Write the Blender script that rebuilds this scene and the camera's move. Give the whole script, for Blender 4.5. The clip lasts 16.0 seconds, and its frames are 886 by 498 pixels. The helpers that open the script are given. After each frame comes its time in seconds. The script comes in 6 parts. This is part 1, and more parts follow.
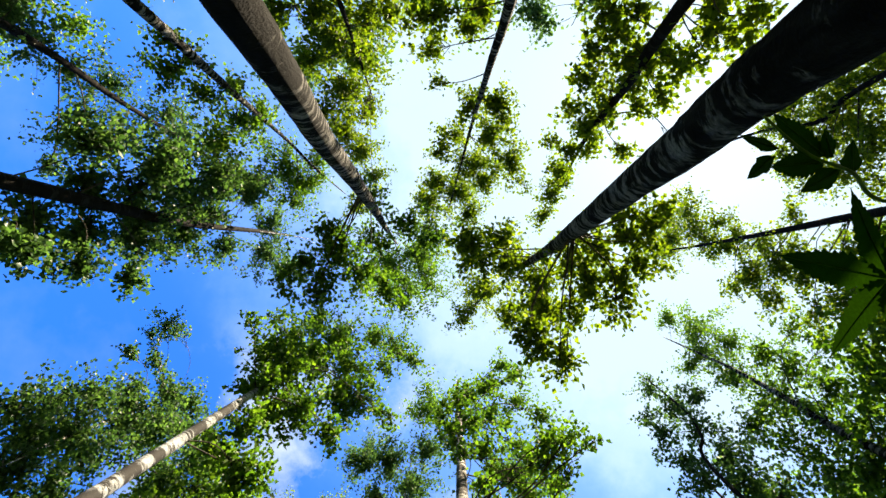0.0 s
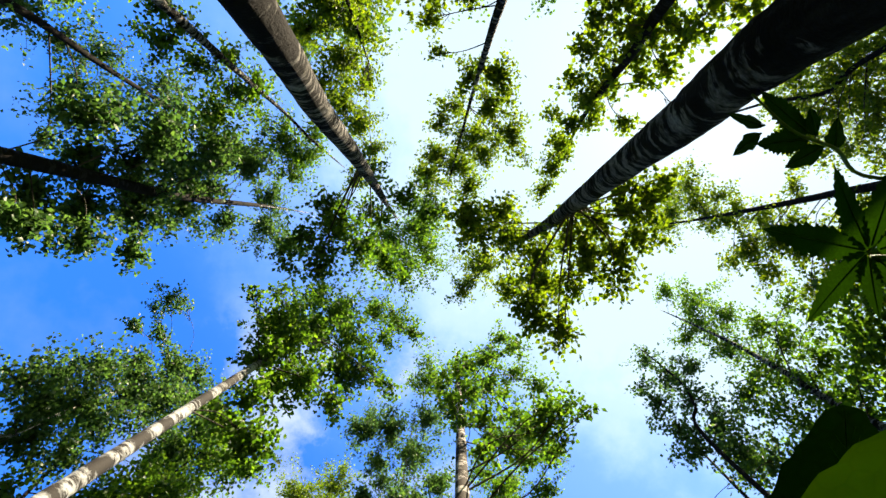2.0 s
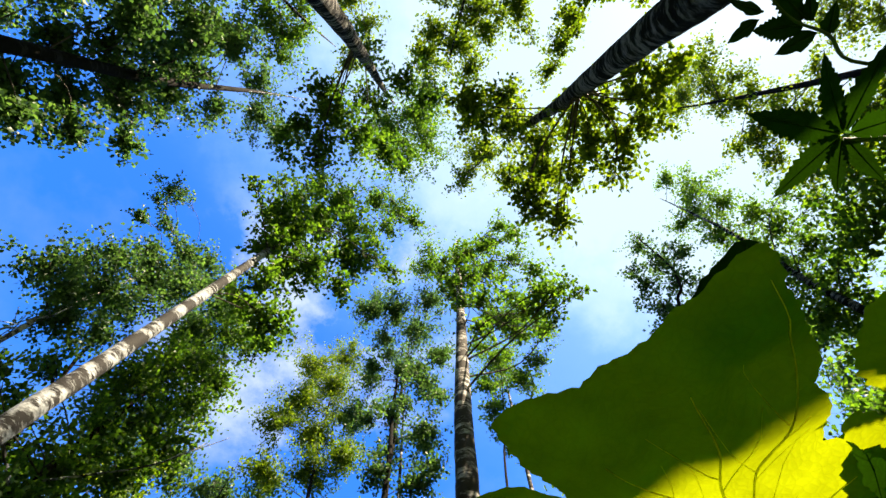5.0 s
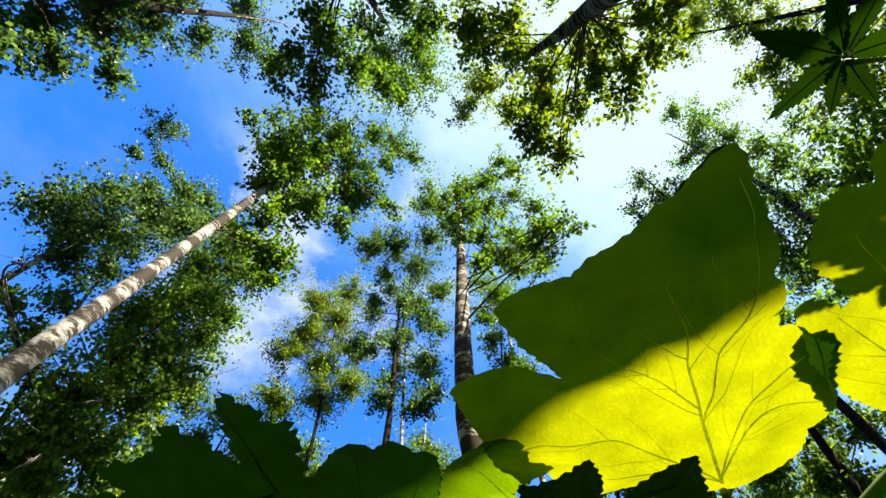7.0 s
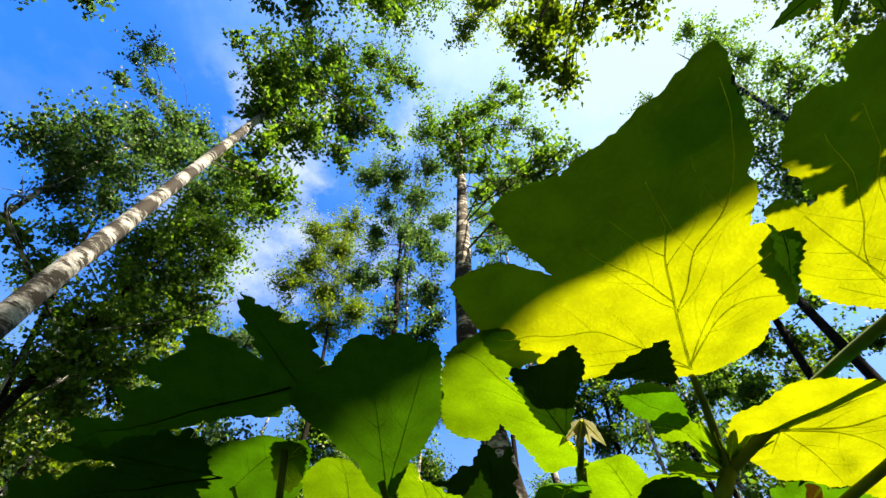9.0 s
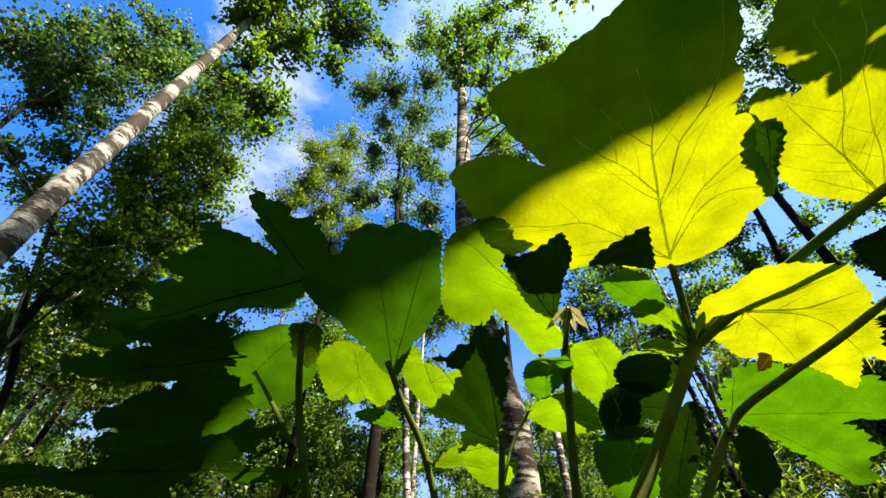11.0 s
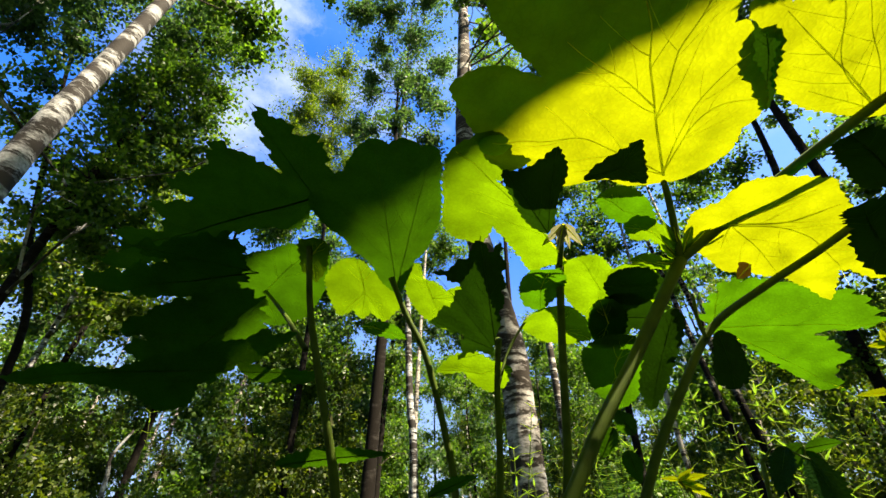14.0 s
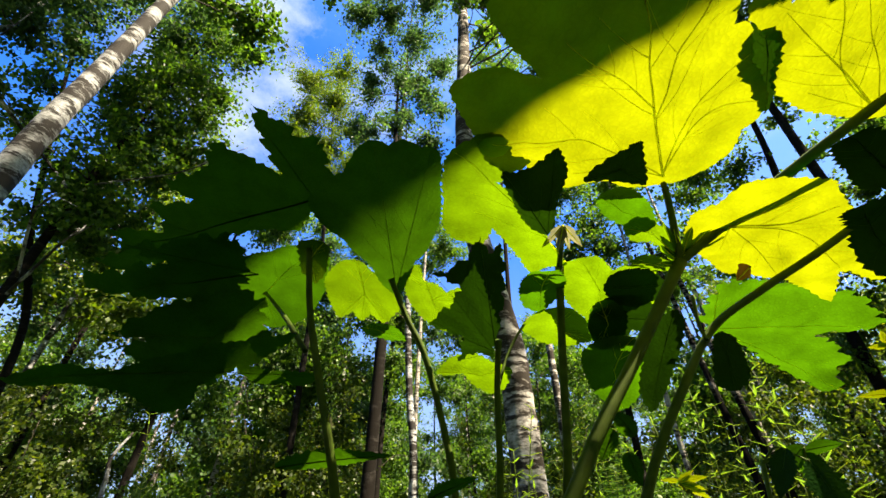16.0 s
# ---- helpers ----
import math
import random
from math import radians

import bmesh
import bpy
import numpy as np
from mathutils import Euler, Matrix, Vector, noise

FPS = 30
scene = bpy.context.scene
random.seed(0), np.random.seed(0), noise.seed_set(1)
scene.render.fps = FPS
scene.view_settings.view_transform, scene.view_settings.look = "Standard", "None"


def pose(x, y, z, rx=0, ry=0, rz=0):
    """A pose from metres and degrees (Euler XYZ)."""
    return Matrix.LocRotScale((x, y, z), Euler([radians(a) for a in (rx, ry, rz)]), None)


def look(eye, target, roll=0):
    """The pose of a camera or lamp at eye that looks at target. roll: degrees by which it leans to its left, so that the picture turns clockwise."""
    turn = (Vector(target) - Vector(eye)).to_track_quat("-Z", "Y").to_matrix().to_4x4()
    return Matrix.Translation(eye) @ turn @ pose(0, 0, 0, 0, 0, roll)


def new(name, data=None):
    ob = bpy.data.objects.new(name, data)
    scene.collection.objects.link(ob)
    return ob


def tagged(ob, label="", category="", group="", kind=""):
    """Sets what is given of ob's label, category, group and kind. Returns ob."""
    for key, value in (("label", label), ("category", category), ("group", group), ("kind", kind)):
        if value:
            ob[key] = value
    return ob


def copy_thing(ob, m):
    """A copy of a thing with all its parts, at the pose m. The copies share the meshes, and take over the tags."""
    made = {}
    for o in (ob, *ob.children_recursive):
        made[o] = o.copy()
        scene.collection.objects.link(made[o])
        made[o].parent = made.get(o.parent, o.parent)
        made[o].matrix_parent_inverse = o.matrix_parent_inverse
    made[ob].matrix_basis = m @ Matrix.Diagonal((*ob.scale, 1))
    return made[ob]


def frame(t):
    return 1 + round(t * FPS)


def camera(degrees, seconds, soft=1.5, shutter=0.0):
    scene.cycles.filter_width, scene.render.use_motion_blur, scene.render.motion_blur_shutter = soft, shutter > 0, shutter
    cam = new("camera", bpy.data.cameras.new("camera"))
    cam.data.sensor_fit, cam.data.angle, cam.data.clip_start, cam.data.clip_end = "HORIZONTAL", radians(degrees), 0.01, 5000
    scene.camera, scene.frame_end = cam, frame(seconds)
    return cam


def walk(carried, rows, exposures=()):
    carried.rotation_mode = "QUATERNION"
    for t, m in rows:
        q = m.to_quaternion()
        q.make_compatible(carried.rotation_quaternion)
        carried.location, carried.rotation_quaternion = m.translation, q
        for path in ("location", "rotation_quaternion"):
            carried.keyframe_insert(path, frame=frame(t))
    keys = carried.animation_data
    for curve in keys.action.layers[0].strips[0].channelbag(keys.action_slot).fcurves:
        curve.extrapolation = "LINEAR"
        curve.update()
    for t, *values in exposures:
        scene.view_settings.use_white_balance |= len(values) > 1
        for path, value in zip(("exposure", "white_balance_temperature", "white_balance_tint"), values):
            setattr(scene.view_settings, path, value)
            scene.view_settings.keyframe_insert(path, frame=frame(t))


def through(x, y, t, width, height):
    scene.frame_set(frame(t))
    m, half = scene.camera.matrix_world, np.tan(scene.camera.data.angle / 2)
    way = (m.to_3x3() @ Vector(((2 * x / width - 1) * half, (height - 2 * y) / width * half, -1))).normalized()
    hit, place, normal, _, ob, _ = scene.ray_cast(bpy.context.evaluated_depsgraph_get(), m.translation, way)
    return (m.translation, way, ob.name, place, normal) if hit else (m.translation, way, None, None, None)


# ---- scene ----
# ---- camera: low among the plants, tilting from the zenith down to the wood ----
cam = camera(91.0, 16.0)
TILT = [(0, 0.022, -0.02, 0.664, 183, -0, 0), (0.5, 0.022, -0.02, 0.662, 182.48, 0.01, 0.07), (1, 0.022, -0.02, 0.659, 181.85, 0, 0.05), (1.5, 0.022, -0.02, 0.654, 181, 0.01, 0.06), (2, 0.022, -0.019, 0.644, 179.58, 0.03, 0.07),
        (2.5, 0.022, -0.019, 0.629, 176.91, 0.05, 0.06), (3, 0.022, -0.019, 0.616, 174.46, 0.06, 0.17), (3.5, 0.02, -0.019, 0.607, 172.25, 0.08, 0.21), (4, 0.015, -0.019, 0.598, 169.71, 0.09, 0.27), (6.5, 0, -0.011, 0.557, 159.07, 0.19, 0.6),
        (7, 0, -0.009, 0.548, 156.92, 0.2, 0.59), (7.5, 0, -0.008, 0.542, 154.68, 0.17, 0.54), (8, 0, -0.006, 0.534, 152.22, 0.24, 0.89), (8.5, 0, -0.005, 0.526, 150.19, 0.24, 0.87), (9, 0, -0.003, 0.516, 147.95, 0.28, 0.95),
        (9.5, 0, -0.002, 0.504, 145.4, 0.26, 0.84), (12, 0, 0.002, 0.466, 132.83, 0.32, 1.02), (12.5, 0, 0.001, 0.459, 130.97, 0.34, 1.05), (13, 0, 0.001, 0.454, 129.64, 0.37, 1.11), (13.5, 0, 0, 0.451, 128.9, 0.38, 1.13),
        (14, 0, 0, 0.45, 128.9, 0.38, 1.12), (14.5, 0, 0, 0.45, 128.94, 0.37, 1.07), (15, 0, 0, 0.45, 128.98, 0.4, 1.11), (15.5, 0, 0, 0.45, 129.05, 0.37, 1.06), (16, 0, 0, 0.45, 129.1, 0.4, 1.11)]
walk(cam, [(t, pose(x, y, z, rx, ry, rz)) for t, x, y, z, rx, ry, rz in TILT])

# ---- light: sun high behind the thick birch, clear sky with haze near the sun ----
SUN_EL, SUN_AZ = 56.0, 121.8
world = bpy.data.worlds.new("sky")
scene.world = world
world.use_nodes = True
wt = world.node_tree
wt.nodes.clear()
sky = wt.nodes.new("ShaderNodeTexSky")
sky.sky_type, sky.sun_disc = "NISHITA", False
sky.sun_elevation, sky.sun_rotation = radians(SUN_EL), radians(SUN_AZ)
sky.air_density, sky.dust_density, sky.ozone_density = 1.0, 1.2, 2.2
bg = wt.nodes.new("ShaderNodeBackground")
bg.inputs["Strength"].default_value = 0.055
tc = wt.nodes.new("ShaderNodeTexCoord")
mp = wt.nodes.new("ShaderNodeMapping")
mp.inputs["Scale"].default_value = (1.0, 1.0, 1.6)
cn = wt.nodes.new("ShaderNodeTexNoise")
cn.inputs["Scale"].default_value, cn.inputs["Detail"].default_value, cn.inputs["Roughness"].default_value = 4.0, 9.0, 0.62
cr = wt.nodes.new("ShaderNodeValToRGB")
cr.color_ramp.elements[0].position, cr.color_ramp.elements[1].position = 0.45, 0.66
hs = wt.nodes.new("ShaderNodeHueSaturation")
hs.inputs["Hue"].default_value, hs.inputs["Saturation"].default_value = 0.506, 1.32
haze = wt.nodes.new("ShaderNodeMixRGB")
haze.blend_type, haze.inputs["Fac"].default_value, haze.inputs["Color2"].default_value = "MULTIPLY", 1.0, (1.25, 1.29, 1.52, 1)
# one loose white cloud low in the north
bank = wt.nodes.new("ShaderNodeVectorMath")
bank.operation = "DOT_PRODUCT"
bank.inputs[1].default_value = (-0.255, 0.408, 0.877)
edge = wt.nodes.new("ShaderNodeMapRange")
edge.interpolation_type = "SMOOTHSTEP"
edge.inputs["From Min"].default_value, edge.inputs["From Max"].default_value = 0.93, 0.985
edge.inputs["To Min"].default_value, edge.inputs["To Max"].default_value = 0.08, 0.95
cloud = wt.nodes.new("ShaderNodeMath")
cloud.operation = "MULTIPLY"
cm = wt.nodes.new("ShaderNodeMixRGB")
cm.inputs["Color2"].default_value = (2.9, 3.3, 3.5, 1)
# thin white haze, thickening towards the sun
SUN = (math.sin(radians(SUN_AZ)) * math.cos(radians(SUN_EL)), math.cos(radians(SUN_AZ)) * math.cos(radians(SUN_EL)), math.sin(radians(SUN_EL)))
dot = wt.nodes.new("ShaderNodeVectorMath")
dot.operation = "DOT_PRODUCT"
dot.inputs[1].default_value = SUN
vary = wt.nodes.new("ShaderNodeMath")
vary.operation = "MULTIPLY_ADD"
vary.inputs[1].default_value = 0.3
near_sun = wt.nodes.new("ShaderNodeValToRGB")
stops = near_sun.color_ramp
stops.interpolation = "EASE"
stops.elements[0].position, stops.elements[0].color = 0.55, (0, 0, 0, 1)
stops.elements[1].position, stops.elements[1].color = 1.0, (0.95, 0.95, 0.95, 1)
mid_stop = stops.elements.new(0.82)
mid_stop.color = (0.25, 0.25, 0.25, 1)
high_stop = stops.elements.new(0.95)
high_stop.color = (0.8, 0.8, 0.8, 1)
veil = wt.nodes.new("ShaderNodeMixRGB")
milk = wt.nodes.new("ShaderNodeMixRGB")
milk.inputs["Color1"].default_value, milk.inputs["Color2"].default_value = (1.75, 3.1, 3.9, 1), (2.75, 3.5, 3.95, 1)
# pale air towards the horizon
up = wt.nodes.new("ShaderNodeSeparateXYZ")
low_air = wt.nodes.new("ShaderNodeMapRange")
low_air.interpolation_type = "SMOOTHSTEP"
for key, value in (("From Min", 0.12), ("From Max", 0.72), ("To Min", 0.88), ("To Max", 0.0)):
    low_air.inputs[key].default_value = value
pale = wt.nodes.new("ShaderNodeMixRGB")
pale.inputs["Color2"].default_value = (1.95, 2.5, 3.25, 1)
out = wt.nodes.new("ShaderNodeOutputWorld")
for a, b in ((tc.outputs["Generated"], mp.inputs["Vector"]), (mp.outputs["Vector"], cn.inputs["Vector"]), (cn.outputs["Fac"], cr.inputs["Fac"]),
             (tc.outputs["Generated"], bank.inputs[0]), (bank.outputs["Value"], edge.inputs["Value"]), (edge.outputs[0], cloud.inputs[0]), (cr.outputs["Color"], cloud.inputs[1]), (cloud.outputs[0], cm.inputs["Fac"]), (sky.outputs["Color"], haze.inputs["Color1"]), (haze.outputs["Color"], hs.inputs["Color"]), (hs.outputs["Color"], veil.inputs["Color1"]), (tc.outputs["Generated"], dot.inputs[0]), (cn.outputs["Fac"], vary.inputs[0]), (dot.outputs["Value"], vary.inputs[2]),
             (vary.outputs[0], near_sun.inputs["Fac"]), (near_sun.outputs["Color"], veil.inputs["Fac"]), (near_sun.outputs["Color"], milk.inputs["Fac"]), (milk.outputs["Color"], veil.inputs["Color2"]), (veil.outputs["Color"], pale.inputs["Color1"]), (tc.outputs["Generated"], up.inputs[0]), (up.outputs["Z"], low_air.inputs["Value"]), (low_air.outputs[0], pale.inputs["Fac"]), (pale.outputs["Color"], cm.inputs["Color1"]), (cm.outputs["Color"], bg.inputs["Color"]), (bg.outputs["Background"], out.inputs["Surface"])):
    wt.links.new(a, b)
sun_dir = Vector(SUN)
sun_lamp = bpy.data.lights.new("sun", "SUN")
sun_lamp.energy, sun_lamp.angle, sun_lamp.color = 5.0, radians(0.6), (1.0, 0.83, 0.58)
sun = new("sun", sun_lamp)
sun.matrix_world = look(tuple(sun_dir * 60), (0, 0, 0))
scene.view_settings.exposure = 2.52

# ---- materials ----
def shader(name):
    m = bpy.data.materials.new(name)
    m.use_nodes = True
    nt = m.node_tree
    nt.nodes.clear()
    o = nt.nodes.new("ShaderNodeOutputMaterial")
    return m, nt, o


def node(nt, kind, **values):
    n = nt.nodes.new(kind)
    for key, value in values.items():
        n.inputs[key.replace("_", " ")].default_value = value
    return n


def ramp(nt, stops):
    r = nt.nodes.new("ShaderNodeValToRGB")
    e = r.color_ramp.elements
    while len(e) < len(stops):
        e.new(0.5)
    for el, (p, c) in zip(e, stops):
        el.position, el.color = p, (*c, 1)
    return r


def leaf_material(name, dark, mid, light, through, gloss=0.45):
    """Thin leaf: diffuse and translucent halves with a waxy coat; each leaf its own tone."""
    m, nt, o = shader(name)
    g = nt.nodes.new("ShaderNodeNewGeometry")
    r = ramp(nt, [(0.0, dark), (0.5, mid), (1.0, light)])
    nt.links.new(g.outputs["Random Per Island"], r.inputs["Fac"])
    tint = nt.nodes.new("ShaderNodeMixRGB")
    tint.blend_type = "MULTIPLY"
    tint.inputs["Fac"].default_value = 1.0
    tint.inputs["Color2"].default_value = (*through, 1)
    nt.links.new(r.outputs["Color"], tint.inputs["Color1"])
    d = node(nt, "ShaderNodeBsdfDiffuse")
    t = node(nt, "ShaderNodeBsdfTranslucent")
    mix = node(nt, "ShaderNodeMixShader", Fac=0.5)
    nt.links.new(r.outputs["Color"], d.inputs["Color"])
    nt.links.new(tint.outputs["Color"], t.inputs["Color"])
    nt.links.new(d.outputs[0], mix.inputs[1])
    nt.links.new(t.outputs[0], mix.inputs[2])
    gl = node(nt, "ShaderNodeBsdfGlossy", Roughness=gloss)
    m2 = node(nt, "ShaderNodeMixShader", Fac=0.02)
    nt.links.new(mix.outputs[0], m2.inputs[1])
    nt.links.new(gl.outputs[0], m2.inputs[2])
    nt.links.new(m2.outputs[0], o.inputs["Surface"])
    return m


def bark_material(name, pale, mid, dark, bands, patches, rough=0.85, foot=0.0, sheen=0.2, furrow=0.25, fine=19.0):
    """Birch-type bark: pale papery ground, dark lenticel bands across, black rough patches, a cracked foot blackened
    further for shade.
    """
    m, nt, o = shader(name)
    tc = nt.nodes.new("ShaderNodeTexCoord")
    def noise_at(scale, sx, sz, detail=6.0):
        mp = nt.nodes.new("ShaderNodeMapping")
        mp.inputs["Scale"].default_value = (sx, sx, sz)
        n = node(nt, "ShaderNodeTexNoise", Scale=scale, Detail=detail, Roughness=0.62)
        nt.links.new(tc.outputs["Object"], mp.inputs["Vector"])
        nt.links.new(mp.outputs["Vector"], n.inputs["Vector"])
        return n
    lent = noise_at(1.0, 5.0, fine)
    patch = noise_at(2.2, 1.2, 2.8, 8.0)
    grain = noise_at(40.0, 1.0, 1.6, 4.0)
    base = ramp(nt, [(0.3, mid), (0.62, pale)])
    nt.links.new(grain.outputs["Fac"], base.inputs["Fac"])
    band = ramp(nt, [(bands - 0.05, (1, 1, 1)), (bands + 0.03, (0, 0, 0))])
    band.color_ramp.elements[0].color, band.color_ramp.elements[1].color = (0, 0, 0, 1), (1, 1, 1, 1)
    nt.links.new(lent.outputs["Fac"], band.inputs["Fac"])
    pr = ramp(nt, [(patches - 0.06, (0, 0, 0)), (patches + 0.04, (1, 1, 1))])
    nt.links.new(patch.outputs["Fac"], pr.inputs["Fac"])
    mx = nt.nodes.new("ShaderNodeMath")
    mx.operation = "MAXIMUM"
    nt.links.new(band.outputs["Color"], mx.inputs[0])
    nt.links.new(pr.outputs["Color"], mx.inputs[1])
    if foot:
        at = nt.nodes.new("ShaderNodeSeparateXYZ")
        nt.links.new(tc.outputs["Object"], at.inputs[0])
        rag = node(nt, "ShaderNodeMath")
        rag.operation = "MULTIPLY_ADD"
        rag.inputs[1].default_value = -5.0
        nt.links.new(patch.outputs["Fac"], rag.inputs[0])
        nt.links.new(at.outputs["Z"], rag.inputs[2])
        old = node(nt, "ShaderNodeMapRange")
        for key, value in (("From Min", foot - 2.6), ("From Max", foot - 1.9), ("To Min", 1.0), ("To Max", 0.0)):
            old.inputs[key].default_value = value
        nt.links.new(rag.outputs[0], old.inputs["Value"])
        both = nt.nodes.new("ShaderNodeMath")
        both.operation = "MAXIMUM"
        nt.links.new(mx.outputs[0], both.inputs[0])
        nt.links.new(old.outputs[0], both.inputs[1])
        mx = both
    c = nt.nodes.new("ShaderNodeMixRGB")
    c.inputs["Color2"].default_value = (*dark, 1)
    if foot:
        crack = noise_at(6.0, 2.2, 0.7, 9.0)
        ridge = ramp(nt, [(0.44, dark), (0.54, tuple(a * 0.25 * furrow + b * (1 - 0.25 * furrow) for a, b in zip(mid, dark))), (0.7, tuple(a * furrow + b * (1 - furrow) for a, b in zip(mid, dark)))])
        nt.links.new(crack.outputs["Fac"], ridge.inputs["Fac"])
        nt.links.new(ridge.outputs["Color"], c.inputs["Color2"])
    nt.links.new(mx.outputs[0], c.inputs["Fac"])
    nt.links.new(base.outputs["Color"], c.inputs["Color1"])
    p = node(nt, "ShaderNodeBsdfPrincipled", Roughness=rough)
    p.inputs["Specular IOR Level"].default_value = sheen
    nt.links.new(c.outputs["Color"], p.inputs["Base Color"])
    ad = nt.nodes.new("ShaderNodeMath")
    ad.operation = "ADD"
    nt.links.new(grain.outputs["Fac"], ad.inputs[0])
    nt.links.new((crack.outputs["Fac"] if foot else mx.outputs[0]), ad.inputs[1])
    b = node(nt, "ShaderNodeBump", Strength=0.8 if foot else 0.5, Distance=0.02 if foot else 0.008)
    nt.links.new(ad.outputs[0], b.inputs["Height"])
    nt.links.new(b.outputs[0], p.inputs["Normal"])
    nt.links.new(p.outputs[0], o.inputs["Surface"])
    return m


leaf = leaf_material("birch_leaf", (0.0198, 0.0475, 0.0079), (0.0436, 0.0950, 0.0127), (0.0871, 0.1505, 0.0198), (2.1, 2.2, 0.6))
leaf_warm = leaf_material("sunlit_leaf", (0.0277, 0.0554, 0.0055), (0.0589, 0.1040, 0.0097), (0.1040, 0.1525, 0.0139), (2.3, 2.2, 0.45))
leaf_cool = leaf_material("aspen_leaf", (0.0172, 0.0429, 0.0154), (0.0343, 0.0772, 0.0257), (0.0601, 0.1115, 0.0343), (2.0, 2.0, 0.9))
# Undergrowth leaves carry the shade of the canopy in their dark colour.
leaf_shade = leaf_material("undergrowth_shade_leaf", (0.012, 0.026, 0.004), (0.028, 0.052, 0.007), (0.066, 0.092, 0.011), (2.2, 2.1, 0.5))
birch_white = bark_material("white_birch_bark", (0.37, 0.39, 0.41), (0.17, 0.175, 0.18), (0.02, 0.018, 0.017), 0.55, 0.515, fine=17.0)
birch_pale = bark_material("pale_birch_bark", (0.396, 0.3696, 0.33), (0.2376, 0.2178, 0.1914), (0.033, 0.02772, 0.02376), 0.56, 0.6)
birch_grey = bark_material("grey_birch_bark", (0.5, 0.48, 0.46), (0.28, 0.265, 0.25), (0.03, 0.025, 0.02), 0.53, 0.5, 0.9)
# The rough dark feet below also hold the shade on the lower trunks.
birch_dark = bark_material("dark_birch_bark", (0.26, 0.25, 0.235), (0.085, 0.081, 0.075), (0.00528, 0.00495, 0.00462), 0.49, 0.55, 0.95, 3.5, 0.05, furrow=0.09)
birch_mottled = bark_material("mottled_birch_bark", (0.2, 0.2, 0.2), (0.07, 0.07, 0.07), (0.00528, 0.00495, 0.00462), 0.5, 0.53, 0.95, 2.6, 0.05, furrow=0.16)
# Darker than aspen bark is: shade from the crowns is put into it.
dark_shaded_bark = bark_material("shade_darkened_bark", (0.024, 0.022, 0.02), (0.012, 0.011, 0.01), (0.007, 0.006, 0.005), 0.48, 0.48, 0.95, 0.0, 0.08)
twig_bark = bark_material("twig_bark", (0.0792, 0.066, 0.0495), (0.0396, 0.033, 0.0264), (0.0132, 0.01188, 0.0099), 0.55, 0.6)

# ---- mesh helpers ----
def mesh_object(name, verts, faces, material, parent=None, smooth=True, label="", kind=""):
    me = bpy.data.meshes.new(name)
    me.from_pydata(verts, [], faces)
    me.materials.append(material)
    if smooth:
        me.polygons.foreach_set("use_smooth", [True] * len(me.polygons))
    me.update()
    ob = new(name, me)
    if parent is not None:
        ob.parent = parent
    return tagged(ob, label=label, kind=kind)


def empty_thing(name, place, label, category, group=""):
    ob = new(name)
    ob.empty_display_size = 0.1
    ob.location = place
    return tagged(ob, label=label, category=category, group=group)


def glide(points, steps):
    """Smooth points along a path (Catmull-Rom)."""
    P = [np.array(p, float) for p in points]
    P = [2 * P[0] - P[1]] + P + [2 * P[-1] - P[-2]]
    res = []
    for i in range(1, len(P) - 2):
        for s in range(steps):
            u = s / steps
            a, b, c, d = P[i - 1], P[i], P[i + 1], P[i + 2]
            res.append(0.5 * (2 * b + (c - a) * u + (2 * a - 5 * b + 4 * c - d) * u * u + (3 * b - a - 3 * c + d) * u ** 3))
    res.append(P[-2])
    return np.array(res)


def tube(path, radii, sides, verts, faces, rough=0.0, rng=None):
    """Adds a tapering round stem along path to verts and faces."""
    path = np.asarray(path)
    tang = np.gradient(path, axis=0)
    tang /= np.linalg.norm(tang, axis=1, keepdims=True) + 1e-9
    ref = np.array([0.31, 0.95, 0.05]) if abs(tang[0][2]) > 0.7 else np.array([0.05, 0.1, 0.99])
    start = len(verts)
    ang = np.arange(sides) * 2 * math.pi / sides
    for p, t, r in zip(path, tang, radii):
        u = np.cross(t, ref)
        u /= np.linalg.norm(u) + 1e-9
        v = np.cross(t, u)
        k = r * (1 + (rng.uniform(-rough, rough, sides) if rng is not None and rough else 0))
        ring = p + np.outer(np.cos(ang) * k, u) + np.outer(np.sin(ang) * k, v)
        verts.extend(map(tuple, ring))
    for i in range(len(path) - 1):
        for j in range(sides):
            a, b = start + i * sides + j, start + i * sides + (j + 1) % sides
            faces.append((a, b, b + sides, a + sides))
    faces.append(tuple(range(start + (len(path) - 1) * sides, start + len(path) * sides)))


